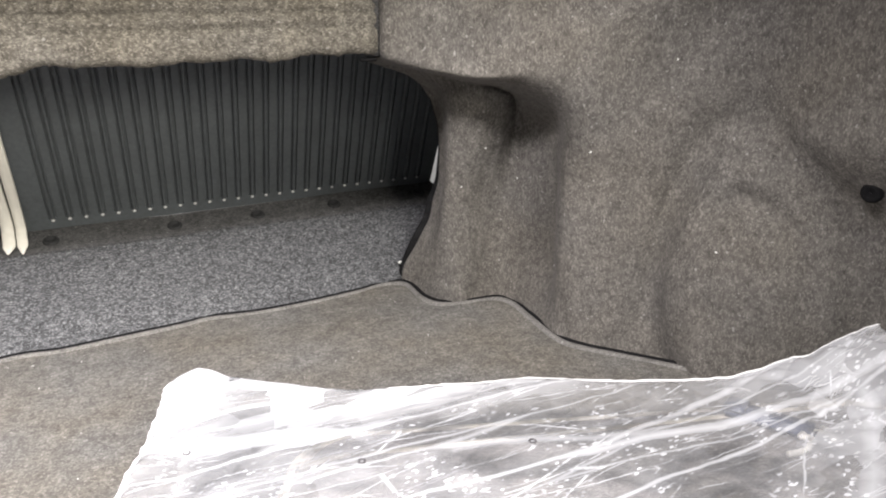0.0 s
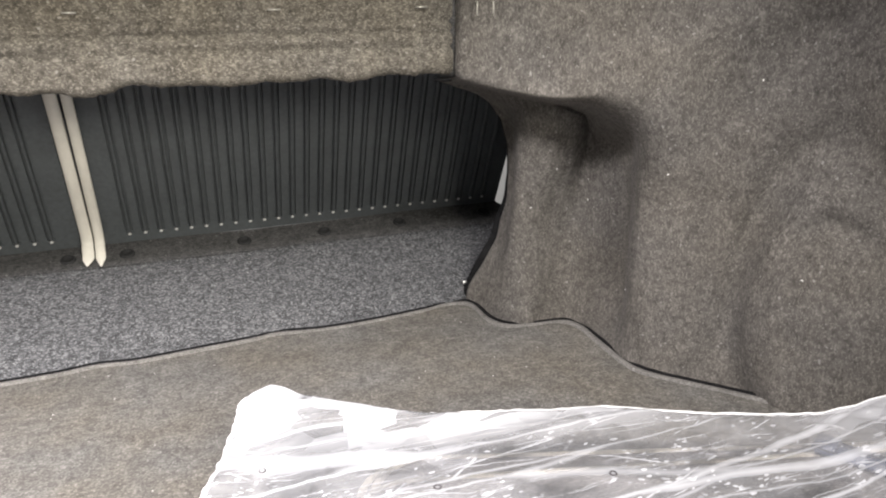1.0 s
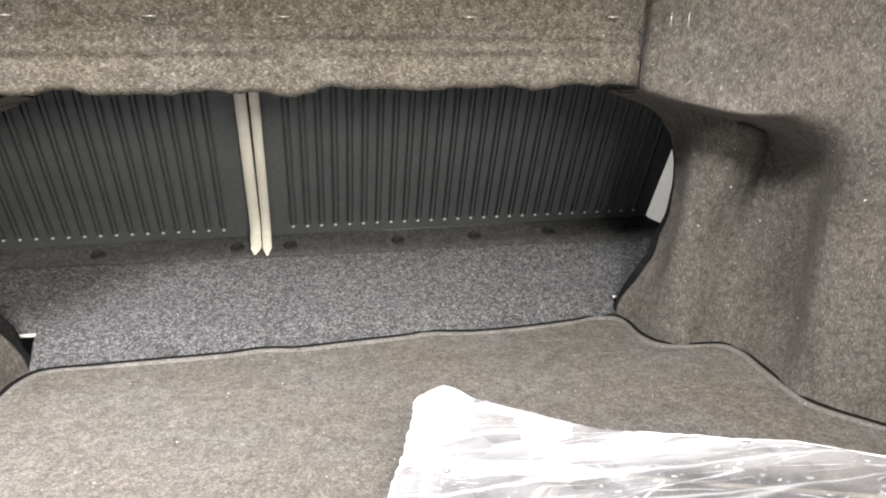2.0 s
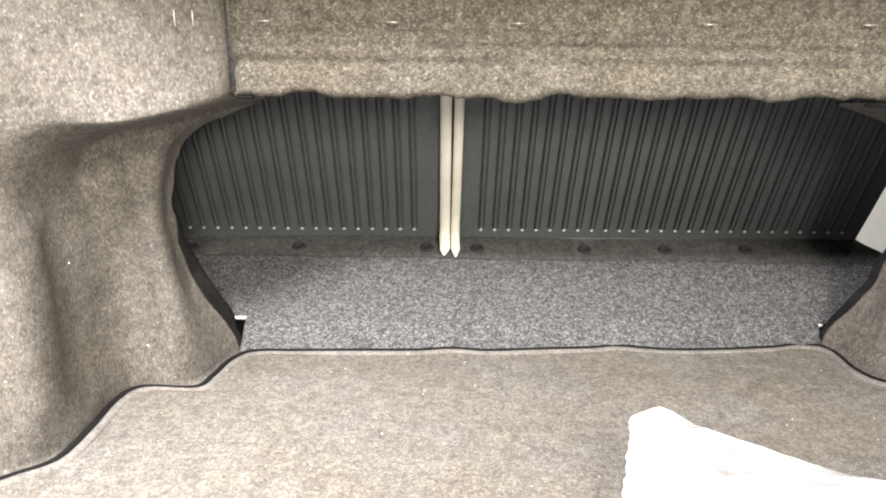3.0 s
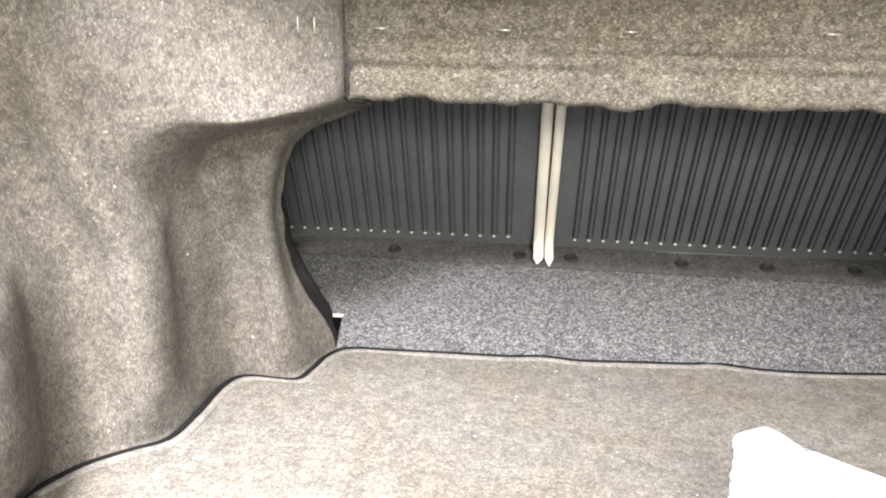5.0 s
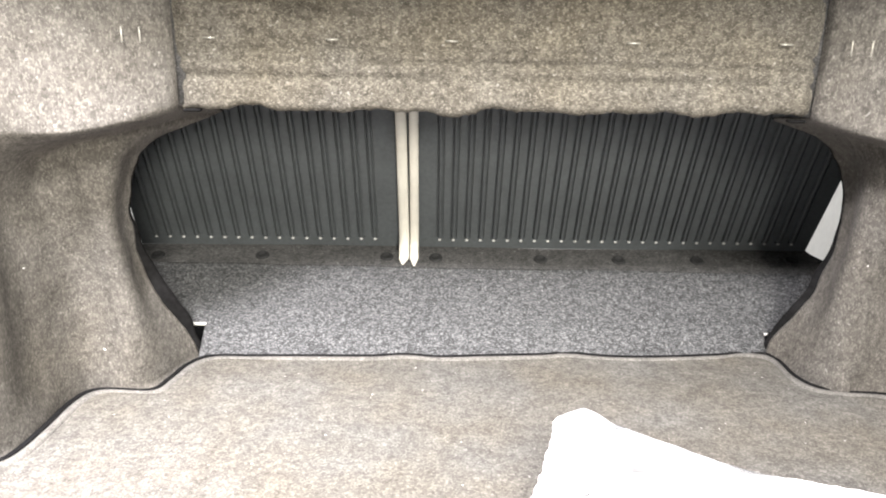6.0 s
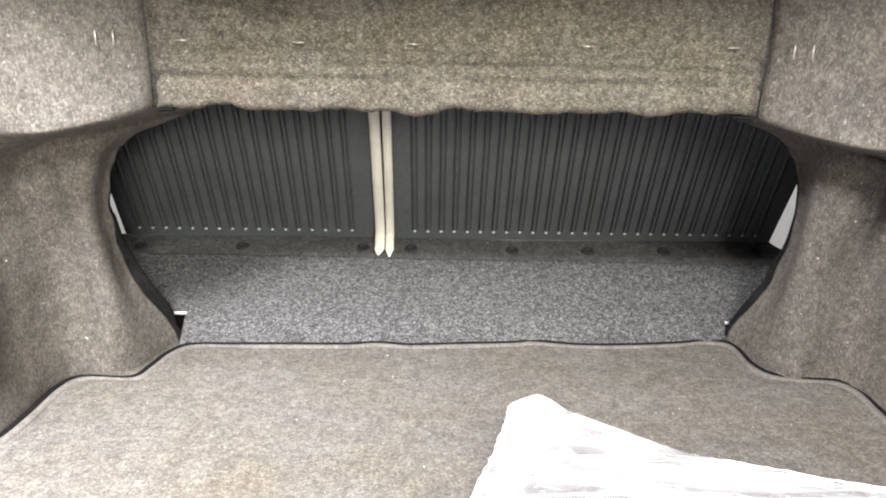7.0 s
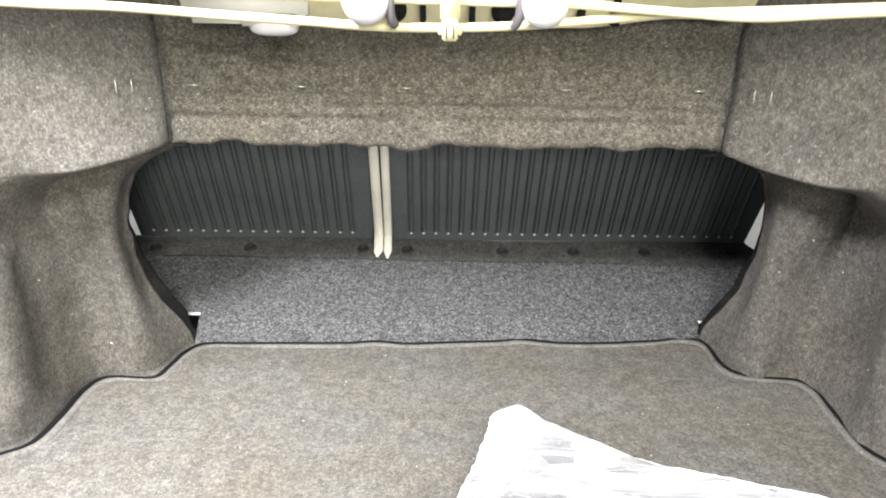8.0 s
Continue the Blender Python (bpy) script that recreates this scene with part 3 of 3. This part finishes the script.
def seat_carpet():
    """Sloping felt between the boot mat and the seat backs, cut out at both lower corners."""
    xs = [-0.60 + 0.189 * i / 12 for i in range(12)] + [-0.411 + 0.855 * i / 120 for i in range(121)] + [0.444 + 0.176 * i / 12 for i in range(1, 13)]
    bm = bmesh.new()
    vs = []
    for j in range(41):
        v = j / 40
        row = []
        for x in xs:
            foot = 0.846 + 0.042 * (x + 0.39) / 0.80
            y = foot + (1.032 - foot) * v
            row.append(bm.verts.new((x, y, carpet_height(v) + 0.002 * noise.noise(Vector((x * 8, y * 8, 2))))))
        vs.append(row)
    for j in range(40):
        for i in range(len(xs) - 1):
            x, v = (xs[i] + xs[i + 1]) / 2, (j + 0.5) / 40
            if not ((x < -0.411 and v < 0.375) or (x > 0.444 and v < 0.30)):
                bm.faces.new((vs[j][i], vs[j][i + 1], vs[j + 1][i + 1], vs[j + 1][i]))
    bmesh.ops.delete(bm, geom=[v for v in bm.verts if not v.link_faces], context="VERTS")
    ob = mesh_object("seat_carpet", bm, SEAT_FELT)
    sol = ob.modifiers.new("thickness", "SOLIDIFY")
    sol.thickness, sol.offset = 0.004, -1
    return tagged(ob, "blue-grey speckled felt carpet sloping up to the seat backs", "carpet")


seat_carpet()


def notch_lining():
    for name, x0, x1, y0, y1 in (("notch_edge", -0.445, -0.4115, 0.914, 0.919), ("notch_edge", 0.4445, 0.451, 0.931, 0.936)):
        z = carpet_height(0.37 if x0 < 0 else 0.30)
        ob = mesh_object(name, box(x0, x1, y0 - 0.002, y1 - 0.003, z - 0.002, z + 0.0028, 0.0006), LINT)
        tagged(ob, "pale cut edge of the felt carpet at its corner", "carpet edge")


notch_lining()


# ---- seat backs ----
LEAN = 0.45
BASE_Y, BASE_Z = 1.090, 0.107


def on_seat(x, h, out=0.0):
    """Point on the seat back at height h above its foot, out metres proud of it."""
    k = math.hypot(1, LEAN)
    return Vector((x, BASE_Y - LEAN * h - out / k, BASE_Z + 0.0065 * x + h - out * LEAN / k))


RIB_W, RIB_H0, RIB_H1 = 0.0078, 0.018, 0.33


def bar_mesh(name, width, proud, mat):
    """One long shallow rib with rounded shoulders and ends, foot at the origin, lying along the seat back."""
    rows = []
    h1 = RIB_H1 - RIB_H0
    for h, f in ((0, 0.0), (0.003, 0.8), (0.006, 1.0), (h1, 1.0)):
        prof = ((-0.5, 0.0), (-0.42, 0.75), (-0.25, 1.0), (0.25, 1.0), (0.42, 0.75), (0.5, 0.0))
        rows.append([on_seat(a * width, RIB_H0 + h, b * proud * f) - on_seat(0, RIB_H0, 0) for a, b in prof])
    bm = grid(rows)
    me = bpy.data.meshes.new(name)
    bmesh.ops.recalc_face_normals(bm, faces=bm.faces)
    bm.to_mesh(me)
    bm.free()
    me.materials.append(mat)
    me.polygons.foreach_set("use_smooth", [True] * len(me.polygons))
    return me


RIB = bar_mesh("rib", RIB_W - 0.0026, 0.0042, SEAT_PLASTIC)
bmd = bmesh.new()
bmesh.ops.create_icosphere(bmd, subdivisions=1, radius=0.0022)
DOT = bpy.data.meshes.new("rivet")
bmd.to_mesh(DOT)
bmd.free()
DOT.materials.append(SILVER)


def seat_back(x0, x1, first, step, count, label):
    body = thing("split_rear_seat", label, "seat", "split rear seats")
    # ribbed sheet: a pair of grooves beside every rib
    cut = []
    for k in range(count):
        c = first + step * k
        for side in (-1, 1):
            g = c + side * RIB_W / 2
            cut.append((g - 0.0020, g + 0.0020))
    def prof(h):
        # the right outer edge leans outwards
        lo = x0
        hi = x1 + 0.045 * (x1 > 0.4) * h
        pts = [(lo, 0.02), (lo, 0.0)]
        for a, b in cut:
            for q, o in ((a, 0.0), (a + 0.0006, -0.0042), (b - 0.0006, -0.0042), (b, 0.0)):
                if lo + 0.004 < q < hi - 0.004:
                    pts.append((q, o))
                else:
                    pts.append((min(max(q, lo + 0.003), hi - 0.003), 0.0))
        pts += [(hi, 0.0), (hi, 0.02)]
        return pts
    rows = []
    for h in (0.0, RIB_H0 - 0.001, RIB_H0, 0.08, 0.16, 0.24, RIB_H1 + 0.01):
        p = prof(h)
        rows.append([on_seat(q, h, (o if RIB_H0 <= h else 0.0) if i not in (0, len(p) - 1) else -0.03) for i, (q, o) in enumerate(p)])
    part("ribbed_panel", grid(rows), SEAT_PLASTIC, body, smooth=False)
    for k in range(count):
        c = first + step * k
        r = new("rib", RIB)
        r.location = on_seat(c, RIB_H0, 0)
        r.parent = body
        d = new("rivet", DOT)
        d.location = on_seat(c, RIB_H0 - 0.0015, 0.0022)
        d.parent = body
        d.scale = (1.4, 0.7, 1.1)
    return body


seat_back(-0.574, -0.119, -0.5448, 0.0234, 17, "dark slate plastic ribbed back of the narrow split seat")
seat_back(-0.1185, 0.571, -0.0600, 0.02313, 27, "dark slate plastic ribbed back of the wide split seat")


def seat_strip():
    """Charcoal felt flap along the feet of the seat backs, pinned with black plugs."""
    body = thing("seat_strip", "charcoal felt flap below the seat backs with black plugs", "trim strip")
    rows = []
    for j in range(12):
        v = j / 11
        y = 1.026 + 0.068 * v
        z = 0.0855 + 0.023 * v - 0.004 * smooth(0.25, 0.0, v)
        rows.append([(x, y, z + 0.005 * smooth(0.1, 0.57, x) - 0.005 * smooth(-0.25, -0.56, x) + 0.0012 * noise.noise(Vector((x * 14, y * 20, 5)))) for x in (-0.60 + (1.20 - 0.028 * smooth(0.3, 1.0, v)) * i / 140 for i in range(141))])
    part("flap", grid(rows), STRIP_FELT, body)
    slope = math.degrees(math.atan2(0.023, 0.068))
    for x in (-0.536, -0.359, -0.149, -0.066, 0.111, 0.243, 0.375, 0.535):
        bm = bmesh.new()
        prof = ((0.0001, 0.0004), (0.006, 0.0004), (0.0072, 0.0030), (0.0092, 0.0034), (0.0108, 0.0022), (0.0116, 0.0))
        rows = [[(r * math.cos(a), r * math.sin(a), z) for a in (math.tau * k / 20 for k in range(20))] for r, z in prof]
        bm = grid(rows, True)
        ob = part("plug", bm, PLUG, body, "black round push-in plug")
        ob.matrix_local = pose(x, 1.058, 0.0968 + 0.005 * smooth(0.1, 0.57, x) - 0.005 * smooth(-0.25, -0.56, x), slope, 0, 0)
    return body


seat_strip()


def edge_strip(x_top, x_bot, width, y_shift, label, flip):
    """A cream strip that hangs between the two seat backs, its foot curled."""
    body = bmesh.new()
    rows = []
    path = [(0.33, x_top, 0.012), (0.27, x_top + 0.0, 0.012), (0.18, (x_top * 2 + x_bot) / 3, 0.012), (0.09, (x_top + 2 * x_bot) / 3, 0.013), (0.03, x_bot, 0.016), (0.018, x_bot, 0.030), (0.0130, x_bot + 0.0005, 0.043), (0.0106, x_bot + 0.001 * flip, 0.061 - 0.004 * (flip < 0))]
    last = 5 * (len(path) - 1)
    for i, (h, x, out) in enumerate(spline(path, 5)):
        w = width * (0.3 + 0.7 * smooth(last, last - 4, i))
        c = on_seat(x, h, out)
        ring = []
        for a, b in ((-0.5, -0.002), (-0.42, 0.0012), (0, 0.0030), (0.42, 0.0012), (0.5, -0.002), (0.3, -0.0035), (-0.3, -0.0035)):
            k = math.hypot(1, LEAN)
            ring.append((c.x + a * w, c.y - b / k + y_shift, c.z - b * LEAN / k))
        rows.append(ring)
    bm = grid(rows, True)
    bm.faces.new([v for v in list(bm.verts)[-7:]])
    ob = mesh_object("edge_strip", bm, CREAM)
    return tagged(ob, label, "edge strip", "cream strips between the seat backs")


edge_strip(-0.1205, -0.1195, 0.0175, 0, "cream plastic edging strip hanging beside the narrow seat back", -1)
edge_strip(-0.1010, -0.1025, 0.0150, 0.001, "cream plastic edging strip hanging beside the wide seat back", 1)


def body_flange(sign):
    """White painted body side of the cabin, seen through the gap past the outer edge of a seat back."""
    rows = []
    for z in (-0.05, 0.05, 0.10, 0.16, 0.22, 0.30, 0.45):
        rows.append([(sign * (0.655 + 0.10 * (z - 0.1) - dx), y, z) for y, dx in ((1.10, 0.0), (1.14, 0.004), (1.20, 0.006), (1.27, 0.006), (1.34, 0.002), (1.39, 0.0))])
    ob = mesh_object("body_flange", grid(rows), WHITE_PAINT)
    sol = ob.modifiers.new("thickness", "SOLIDIFY")
    sol.thickness = 0.002
    return tagged(ob, "white painted body metal beside the seat back", "body panel", kind="structure")


body_flange(1)
body_flange(-1)


# ---- boot lid mechanism below the rear window ----
def cross_member():
    body = thing("cross_member", "cream painted sheet-metal cross member above the header", "body panel")
    rows = []
    for j in range(10):
        v = j / 9
        row = []
        for i in range(81):
            x = -0.292 + 0.624 * i / 80
            low = 0.523 + 0.012 * smooth(0.14, 0.26, x) + 0.006 * smooth(-0.12, -0.2, x)
            z = low + (0.64 - low) * v
            row.append((x, 0.655 - 0.10 * v + 0.006 * smooth(0.08, 0, v), z))
        rows.append(row)
    part("pressed_sheet", grid(rows), CREAM_PAINT, body)
    for x in (-0.027, 0.026, 0.143, 0.180):
        part("slot", box(x - 0.003, x + 0.003, 0.62, 0.652, 0.528, 0.556, 0.001), BACKING, body, "dark slot in the sheet metal", False)
    for x in (-0.058, 0.060):
        bm = bmesh.new()
        bmesh.ops.create_cone(bm, cap_ends=True, segments=24, radius1=0.013, radius2=0.013, depth=0.02, matrix=pose(x, 0.638, 0.541, 80, 0, 0))
        part("round_hole", bm, BACKING, body, "dark round hole in the sheet metal")
    return body


cross_member()


def torsion_bar(points, label):
    ob = mesh_object("torsion_bar", tube(spline(points, 10), 0.0036, 12), CREAM_PAINT)
    return tagged(ob, label, "torsion bar", "boot lid torsion bars")


torsion_bar([(-0.62, 0.40, 0.566), (-0.343, 0.40, 0.551), (-0.257, 0.40, 0.549), (-0.171, 0.40, 0.544), (-0.111, 0.40, 0.541), (-0.058, 0.40, 0.538), (-0.006, 0.40, 0.538), (0.046, 0.40, 0.540), (0.090, 0.402, 0.5435), (0.133, 0.405, 0.5475), (0.176, 0.408, 0.5515), (0.215, 0.41, 0.553), (0.60, 0.41, 0.572)], "cream painted torsion bar dipping at the middle")
torsion_bar([(-0.60, 0.41, 0.575), (-0.3, 0.41, 0.562), (-0.038, 0.405, 0.558), (0.093, 0.40, 0.557), (0.132, 0.398, 0.555), (0.175, 0.396, 0.5525), (0.231, 0.394, 0.550), (0.283, 0.393, 0.553), (0.333, 0.393, 0.556), (0.62, 0.39, 0.572)], "cream painted torsion bar crossing the other one")



def bar_clip():
    body = thing("bar_clip", "cream plastic clip holding both torsion bars", "clip", at=(0.001, 0.393, 0.529))
    bm = box(-0.006, 0.006, -0.004, 0.012, 0.0, 0.016, 0.0012)
    box(-0.0075, 0.0075, -0.002, 0.012, 0.014, 0.050, 0.0015, bm)
    part("clip_body", bm, CREAM_PAINT, body)
    for x in (-0.0028, 0.0028):
        part("slit", box(x - 0.0005, x + 0.0005, -0.0046, -0.003, 0.002, 0.012), BACKING, body, "dark slit", False)
    for x in (-0.0075, 0.0075):
        part("tab", box(x - 0.0015, x + 0.0015, 0.0, 0.006, 0.004, 0.008, 0.0006), CREAM_PAINT, body)
    return body


bar_clip()


def bumper_dome(x, side):
    body = thing("dome_cap", "pearl white plastic dome cap beside the torsion bars", "cap", "dome caps on the torsion bars", (x, 0.388, 0.5585))
    bm = bmesh.new()
    bmesh.ops.create_uvsphere(bm, u_segments=32, v_segments=20, radius=0.0185)
    for v in bm.verts:
        v.co.x *= 1.0
        v.co.z = v.co.z * (1.03 if v.co.z < 0 else 0.9)
        v.co.y *= 0.85
    part("dome", bm, PEARL, body)
    part("stalk", tube(spline([(side * 0.016, 0.0, 0.012), (side * 0.0185, -0.002, 0.0), (side * 0.0185, -0.002, -0.008), (side * 0.0195, -0.001, -0.014), (side * 0.0225, 0.002, -0.019)], 6), [0.0022 + 0.0014 * abs(math.sin(i * 0.1)) for i in range(25)], 8), GREY_WIRE, body, "grey plastic stalk")
    return body


bumper_dome(-0.0625, 1)
bumper_dome(0.0715, -1)


def lamp_housing():
    body = thing("lamp_housing", "white plastic boot lamp housing with a rounded lens", "lamp", at=(-0.2185, 0.622, 0.523))
    part("housing", box(-0.0675, 0.0675, -0.004, 0.032, 0.0, 0.05, 0.010), WHITE_PLASTIC, body)
    part("bezel", box(-0.004, 0.060, -0.007, 0.030, -0.0015, 0.012, 0.003), WHITE_PLASTIC, body, "raised white bezel around the lens")
    bm = bmesh.new()
    bmesh.ops.create_uvsphere(bm, u_segments=32, v_segments=20, radius=1.0)
    for v in bm.verts:
        # flattened at the foot, steeper on one flank
        x, y, z = v.co
        v.co = (0.030 + 0.027 * math.copysign(abs(x) ** 0.8, x), 0.010 + 0.018 * y, -0.0125 * math.copysign(abs(z) ** 0.6, -z))
    part("lens", bm, PEARL, body, "milky white rounded lens")
    return body


lamp_housing()


# ---- bag of floor mats ----
BAG_FAR = [(0.093, 0.5685), (0.112, 0.563), (0.140, 0.542), (0.213, 0.487), (0.262, 0.462), (0.312, 0.450), (0.381, 0.428), (0.458, 0.390), (0.535, 0.346), (0.612, 0.314), (0.664, 0.295), (0.70, 0.284)]
BAG_SIDE = [(0.093, 0.5685), (0.066, 0.5515), (0.056, 0.5185), (0.036, 0.4535), (0.012, 0.3785), (-0.02, 0.2635), (-0.06, 0.0435)]


def bag_top(x, y, u, v):
    """Height of the film over the stacked mats."""
    z = 0.082 + 0.005 * smooth(0.16, 0.02, u) + (0.006 + 0.046 * smooth(0.5, 0.0, v)) * smooth(0.70, 1.0, u)
    p = Vector((x * 9, y * 9, 0.5))
    z += 0.005 * noise.noise(p)
    for k, (f, a) in enumerate(((6, 0.003), (12, 0.0012), (27, 0.0004))):
        q = Vector(((x + 0.45 * y) * f, (y - 0.3 * x) * f * 2.2, 2.0 + k))
        z += a * (1 - 2.2 * abs(noise.noise(q)))
    # crumpled end against the side trim
    q = Vector(((x - 0.6 * y) * 34, (y + 0.5 * x) * 60, 7.0))
    return z + 0.004 * smooth(0.66, 0.86, u) * (1 - 2.4 * abs(noise.noise(q)))


def weld(edge):
    """Narrow crinkled ribbon along a welded edge, with a bead at its root."""
    rows = [[], [], [], []]
    for x, y, z in edge:
        out = Vector((x - 0.36, y - 0.25)).normalized()
        w = 0.0026 + 0.0016 * noise.noise(Vector((x * 130, y * 130, 3)))
        lift = 0.0012 * noise.noise(Vector((x * 210, y * 210, 6)))
        for row, d, h in zip(rows, (-0.0008, 0.0004, w, w + 0.0004), (0.0, 0.0012, 0.0004 + lift, -0.0010 + lift)):
            row.append((x + out.x * d, y + out.y * d, z + h))
    return grid(rows)


def plastic_bag():
    body = thing("plastic_bag", "crinkled clear polythene bag around new floor mats", "bag")
    far, near = spline(BAG_FAR, 12), spline(BAG_SIDE, 18)
    corner = Vector(BAG_FAR[0])
    top, low = [], []
    m = len(near) - 1
    for j, q in enumerate(near):
        v = j / m
        a, b = [], []
        for i, (fx, fy) in enumerate(far):
            u = i / (len(far) - 1)
            down = (Vector(q) - corner).lerp(Vector((-0.02, -0.50)) * v, u)
            p = Vector((fx, fy)) + down
            edge = max(smooth(0.05, 0.0, v), smooth(0.04, 0.0, u))
            frill = 0.0012 * edge
            p += Vector((frill * noise.noise(Vector((fx * 70, v * 60, 7))), frill * noise.noise(Vector((fx * 70, v * 60, 9)))))
            z = bag_top(p.x, p.y, u, v) - 0.006 * edge ** 2
            a.append((p.x, p.y, max(z, 0.02)))
            b.append((p.x, p.y, 0.012 + 0.02 * edge))
        top.append(a)
        low.append(b)
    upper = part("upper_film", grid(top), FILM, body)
    if sum(p.normal.z for p in upper.data.polygons) < 0:
        upper.data.flip_normals()
    # the lower film joins along the far and the side seam
    seam = [top[0], [(x, y, z * 0.6) for x, y, z in top[0]], low[0]]
    part("far_seam", grid(seam), FILM_SIDE, body)
    part("seam_weld", weld(top[0]), WELD, body, "white welded edge of the film")
    side = [[r[0] for r in top], [(r[0][0] + 0.003, r[0][1], r[0][2] * 0.5) for r in top], [r[0] for r in low]]
    part("side_seam", grid(side), FILM_SIDE, body)
    part("side_weld", weld([r[0] for r in top]), WELD, body, "white welded edge of the film")
    part("lower_film", grid(low[::10]), FILM_SIDE, body)
    for x, y, z in ((0.070, 0.429, 0.078), (0.197, 0.353, 0.070), (0.336, 0.320, 0.066)):
        ring = [(x + 0.0027 * math.cos(a), y + 0.0027 * math.sin(a), bag_top(x, y, 0.3, 0.3) + 0.001) for a in (math.tau * k / 16 for k in range(17))]
        part("vent_ring", tube(ring, 0.0006, 5, cap=False), GREY_WIRE, body, "punched vent hole")
    return body


plastic_bag()


def floor_mat(cx, cy, cz, turn, w, d):
    body = thing("floor_mat", "pale grey carpet floor mat with tan binding inside the bag", "mat", "floor mats in the bag", (cx, cy, cz))
    body.rotation_euler = (0, 0, radians(turn))
    ring = []
    for sx, sy, a0 in ((1, 1, 0), (-1, 1, 90), (-1, -1, 180), (1, -1, 270)):
        for k in range(7):
            a = radians(a0 + 15 * k)
            ring.append((sx * (w / 2 - 0.05) + 0.05 * math.cos(a), sy * (d / 2 - 0.05) + 0.05 * math.sin(a)))
    rows = [[(x * f, y * f, z) for x, y in ring] for f, z in ((0.96, 0.0), (1.0, 0.002), (1.0, 0.008), (0.985, 0.010), (0.6, 0.0105), (0.2, 0.010), (0.01, 0.010))]
    part("carpet", grid(rows, True), MAT_PILE, body)
    part("binding", tube([(x, y, 0.006) for x, y in ring + ring[:1]], 0.0055, 8, cap=False), TAN, body, "tan woven binding")
    return body


def pouch():
    body = thing("pouch", "navy plastic pouch lying on the mats in the bag", "pouch", at=(0.580, 0.292, 0.0515))
    body.rotation_euler = (0, 0, radians(-60))
    bm = box(-0.042, 0.042, -0.012, 0.012, 0.0, 0.011, 0.004)
    part("sleeve", bm, NAVY, body)
    part("flap", box(-0.040, -0.020, -0.0125, 0.0125, 0.0085, 0.0125, 0.0015), NAVY, body)
    return body


pouch()


def mat_hook():
    body = thing("mat_hook", "white plastic hook lying on the mats in the bag", "hook", at=(0.583, 0.253, 0.055))
    part("bow", tube(spline([(-0.030, -0.006, 0.0), (-0.012, -0.010, 0.002), (0.004, -0.002, 0.004), (0.0, 0.006, 0.003), (0.016, 0.008, 0.002), (0.030, 0.0, 0.0)], 6), 0.0030, 10), WHITE_PLASTIC, body)
    part("tip", tube([(0.026, -0.010, 0.0), (0.034, 0.010, 0.0)], 0.0032, 10), WHITE_PLASTIC, body)
    return body


mat_hook()
floor_mat(0.405, 0.205, 0.012, -17, 0.62, 0.42)
floor_mat(0.40, 0.187, 0.026, -18, 0.60, 0.42)
floor_mat(0.385, 0.150, 0.040, -15, 0.60, 0.42)


# ---- lint on the felt ----
def lint():
    bm = bmesh.new()
    rnd = random.Random(4)
    spots = [(1, 3.9, 0.183), (1, 6.8, 0.22), (1, 4.6, 0.24), (1, 10.6, 0.26), (1, 12.4, 0.37), (1, 13.4, 0.16), (-1, 8.0, 0.187), (-1, 10.2, 0.29), (1, 8.5, 0.08), (-1, 5.0, 0.05), (1, 6.9, 0.19)]
    for sign, s, z in spots:
        p = trim_point(FOOT_R if sign > 0 else FOOT_L, s, z, sign)
        m = Matrix.Translation(p) @ Euler((rnd.random() * 6, rnd.random() * 6, rnd.random() * 6)).to_matrix().to_4x4() @ Matrix.Diagonal((1.0, 0.6, 1.6 + rnd.random(), 1))
        bmesh.ops.create_icosphere(bm, subdivisions=1, radius=0.0016, matrix=m)
    for k in range(60):
        x, y = rnd.uniform(-0.5, 0.5), rnd.uniform(0.40, 0.86)
        m = Matrix.Translation((x, y, 0.001)) @ Euler((0, 1.57, rnd.random() * 6)).to_matrix().to_4x4() @ Matrix.Diagonal((0.6, 0.6, 1.0 + rnd.random() * 2, 1))
        bmesh.ops.create_icosphere(bm, subdivisions=1, radius=0.0007, matrix=m)
    return tagged(mesh_object("lint", bm, LINT), "white specks of lint on the felt", "lint", kind="stuff")


lint()
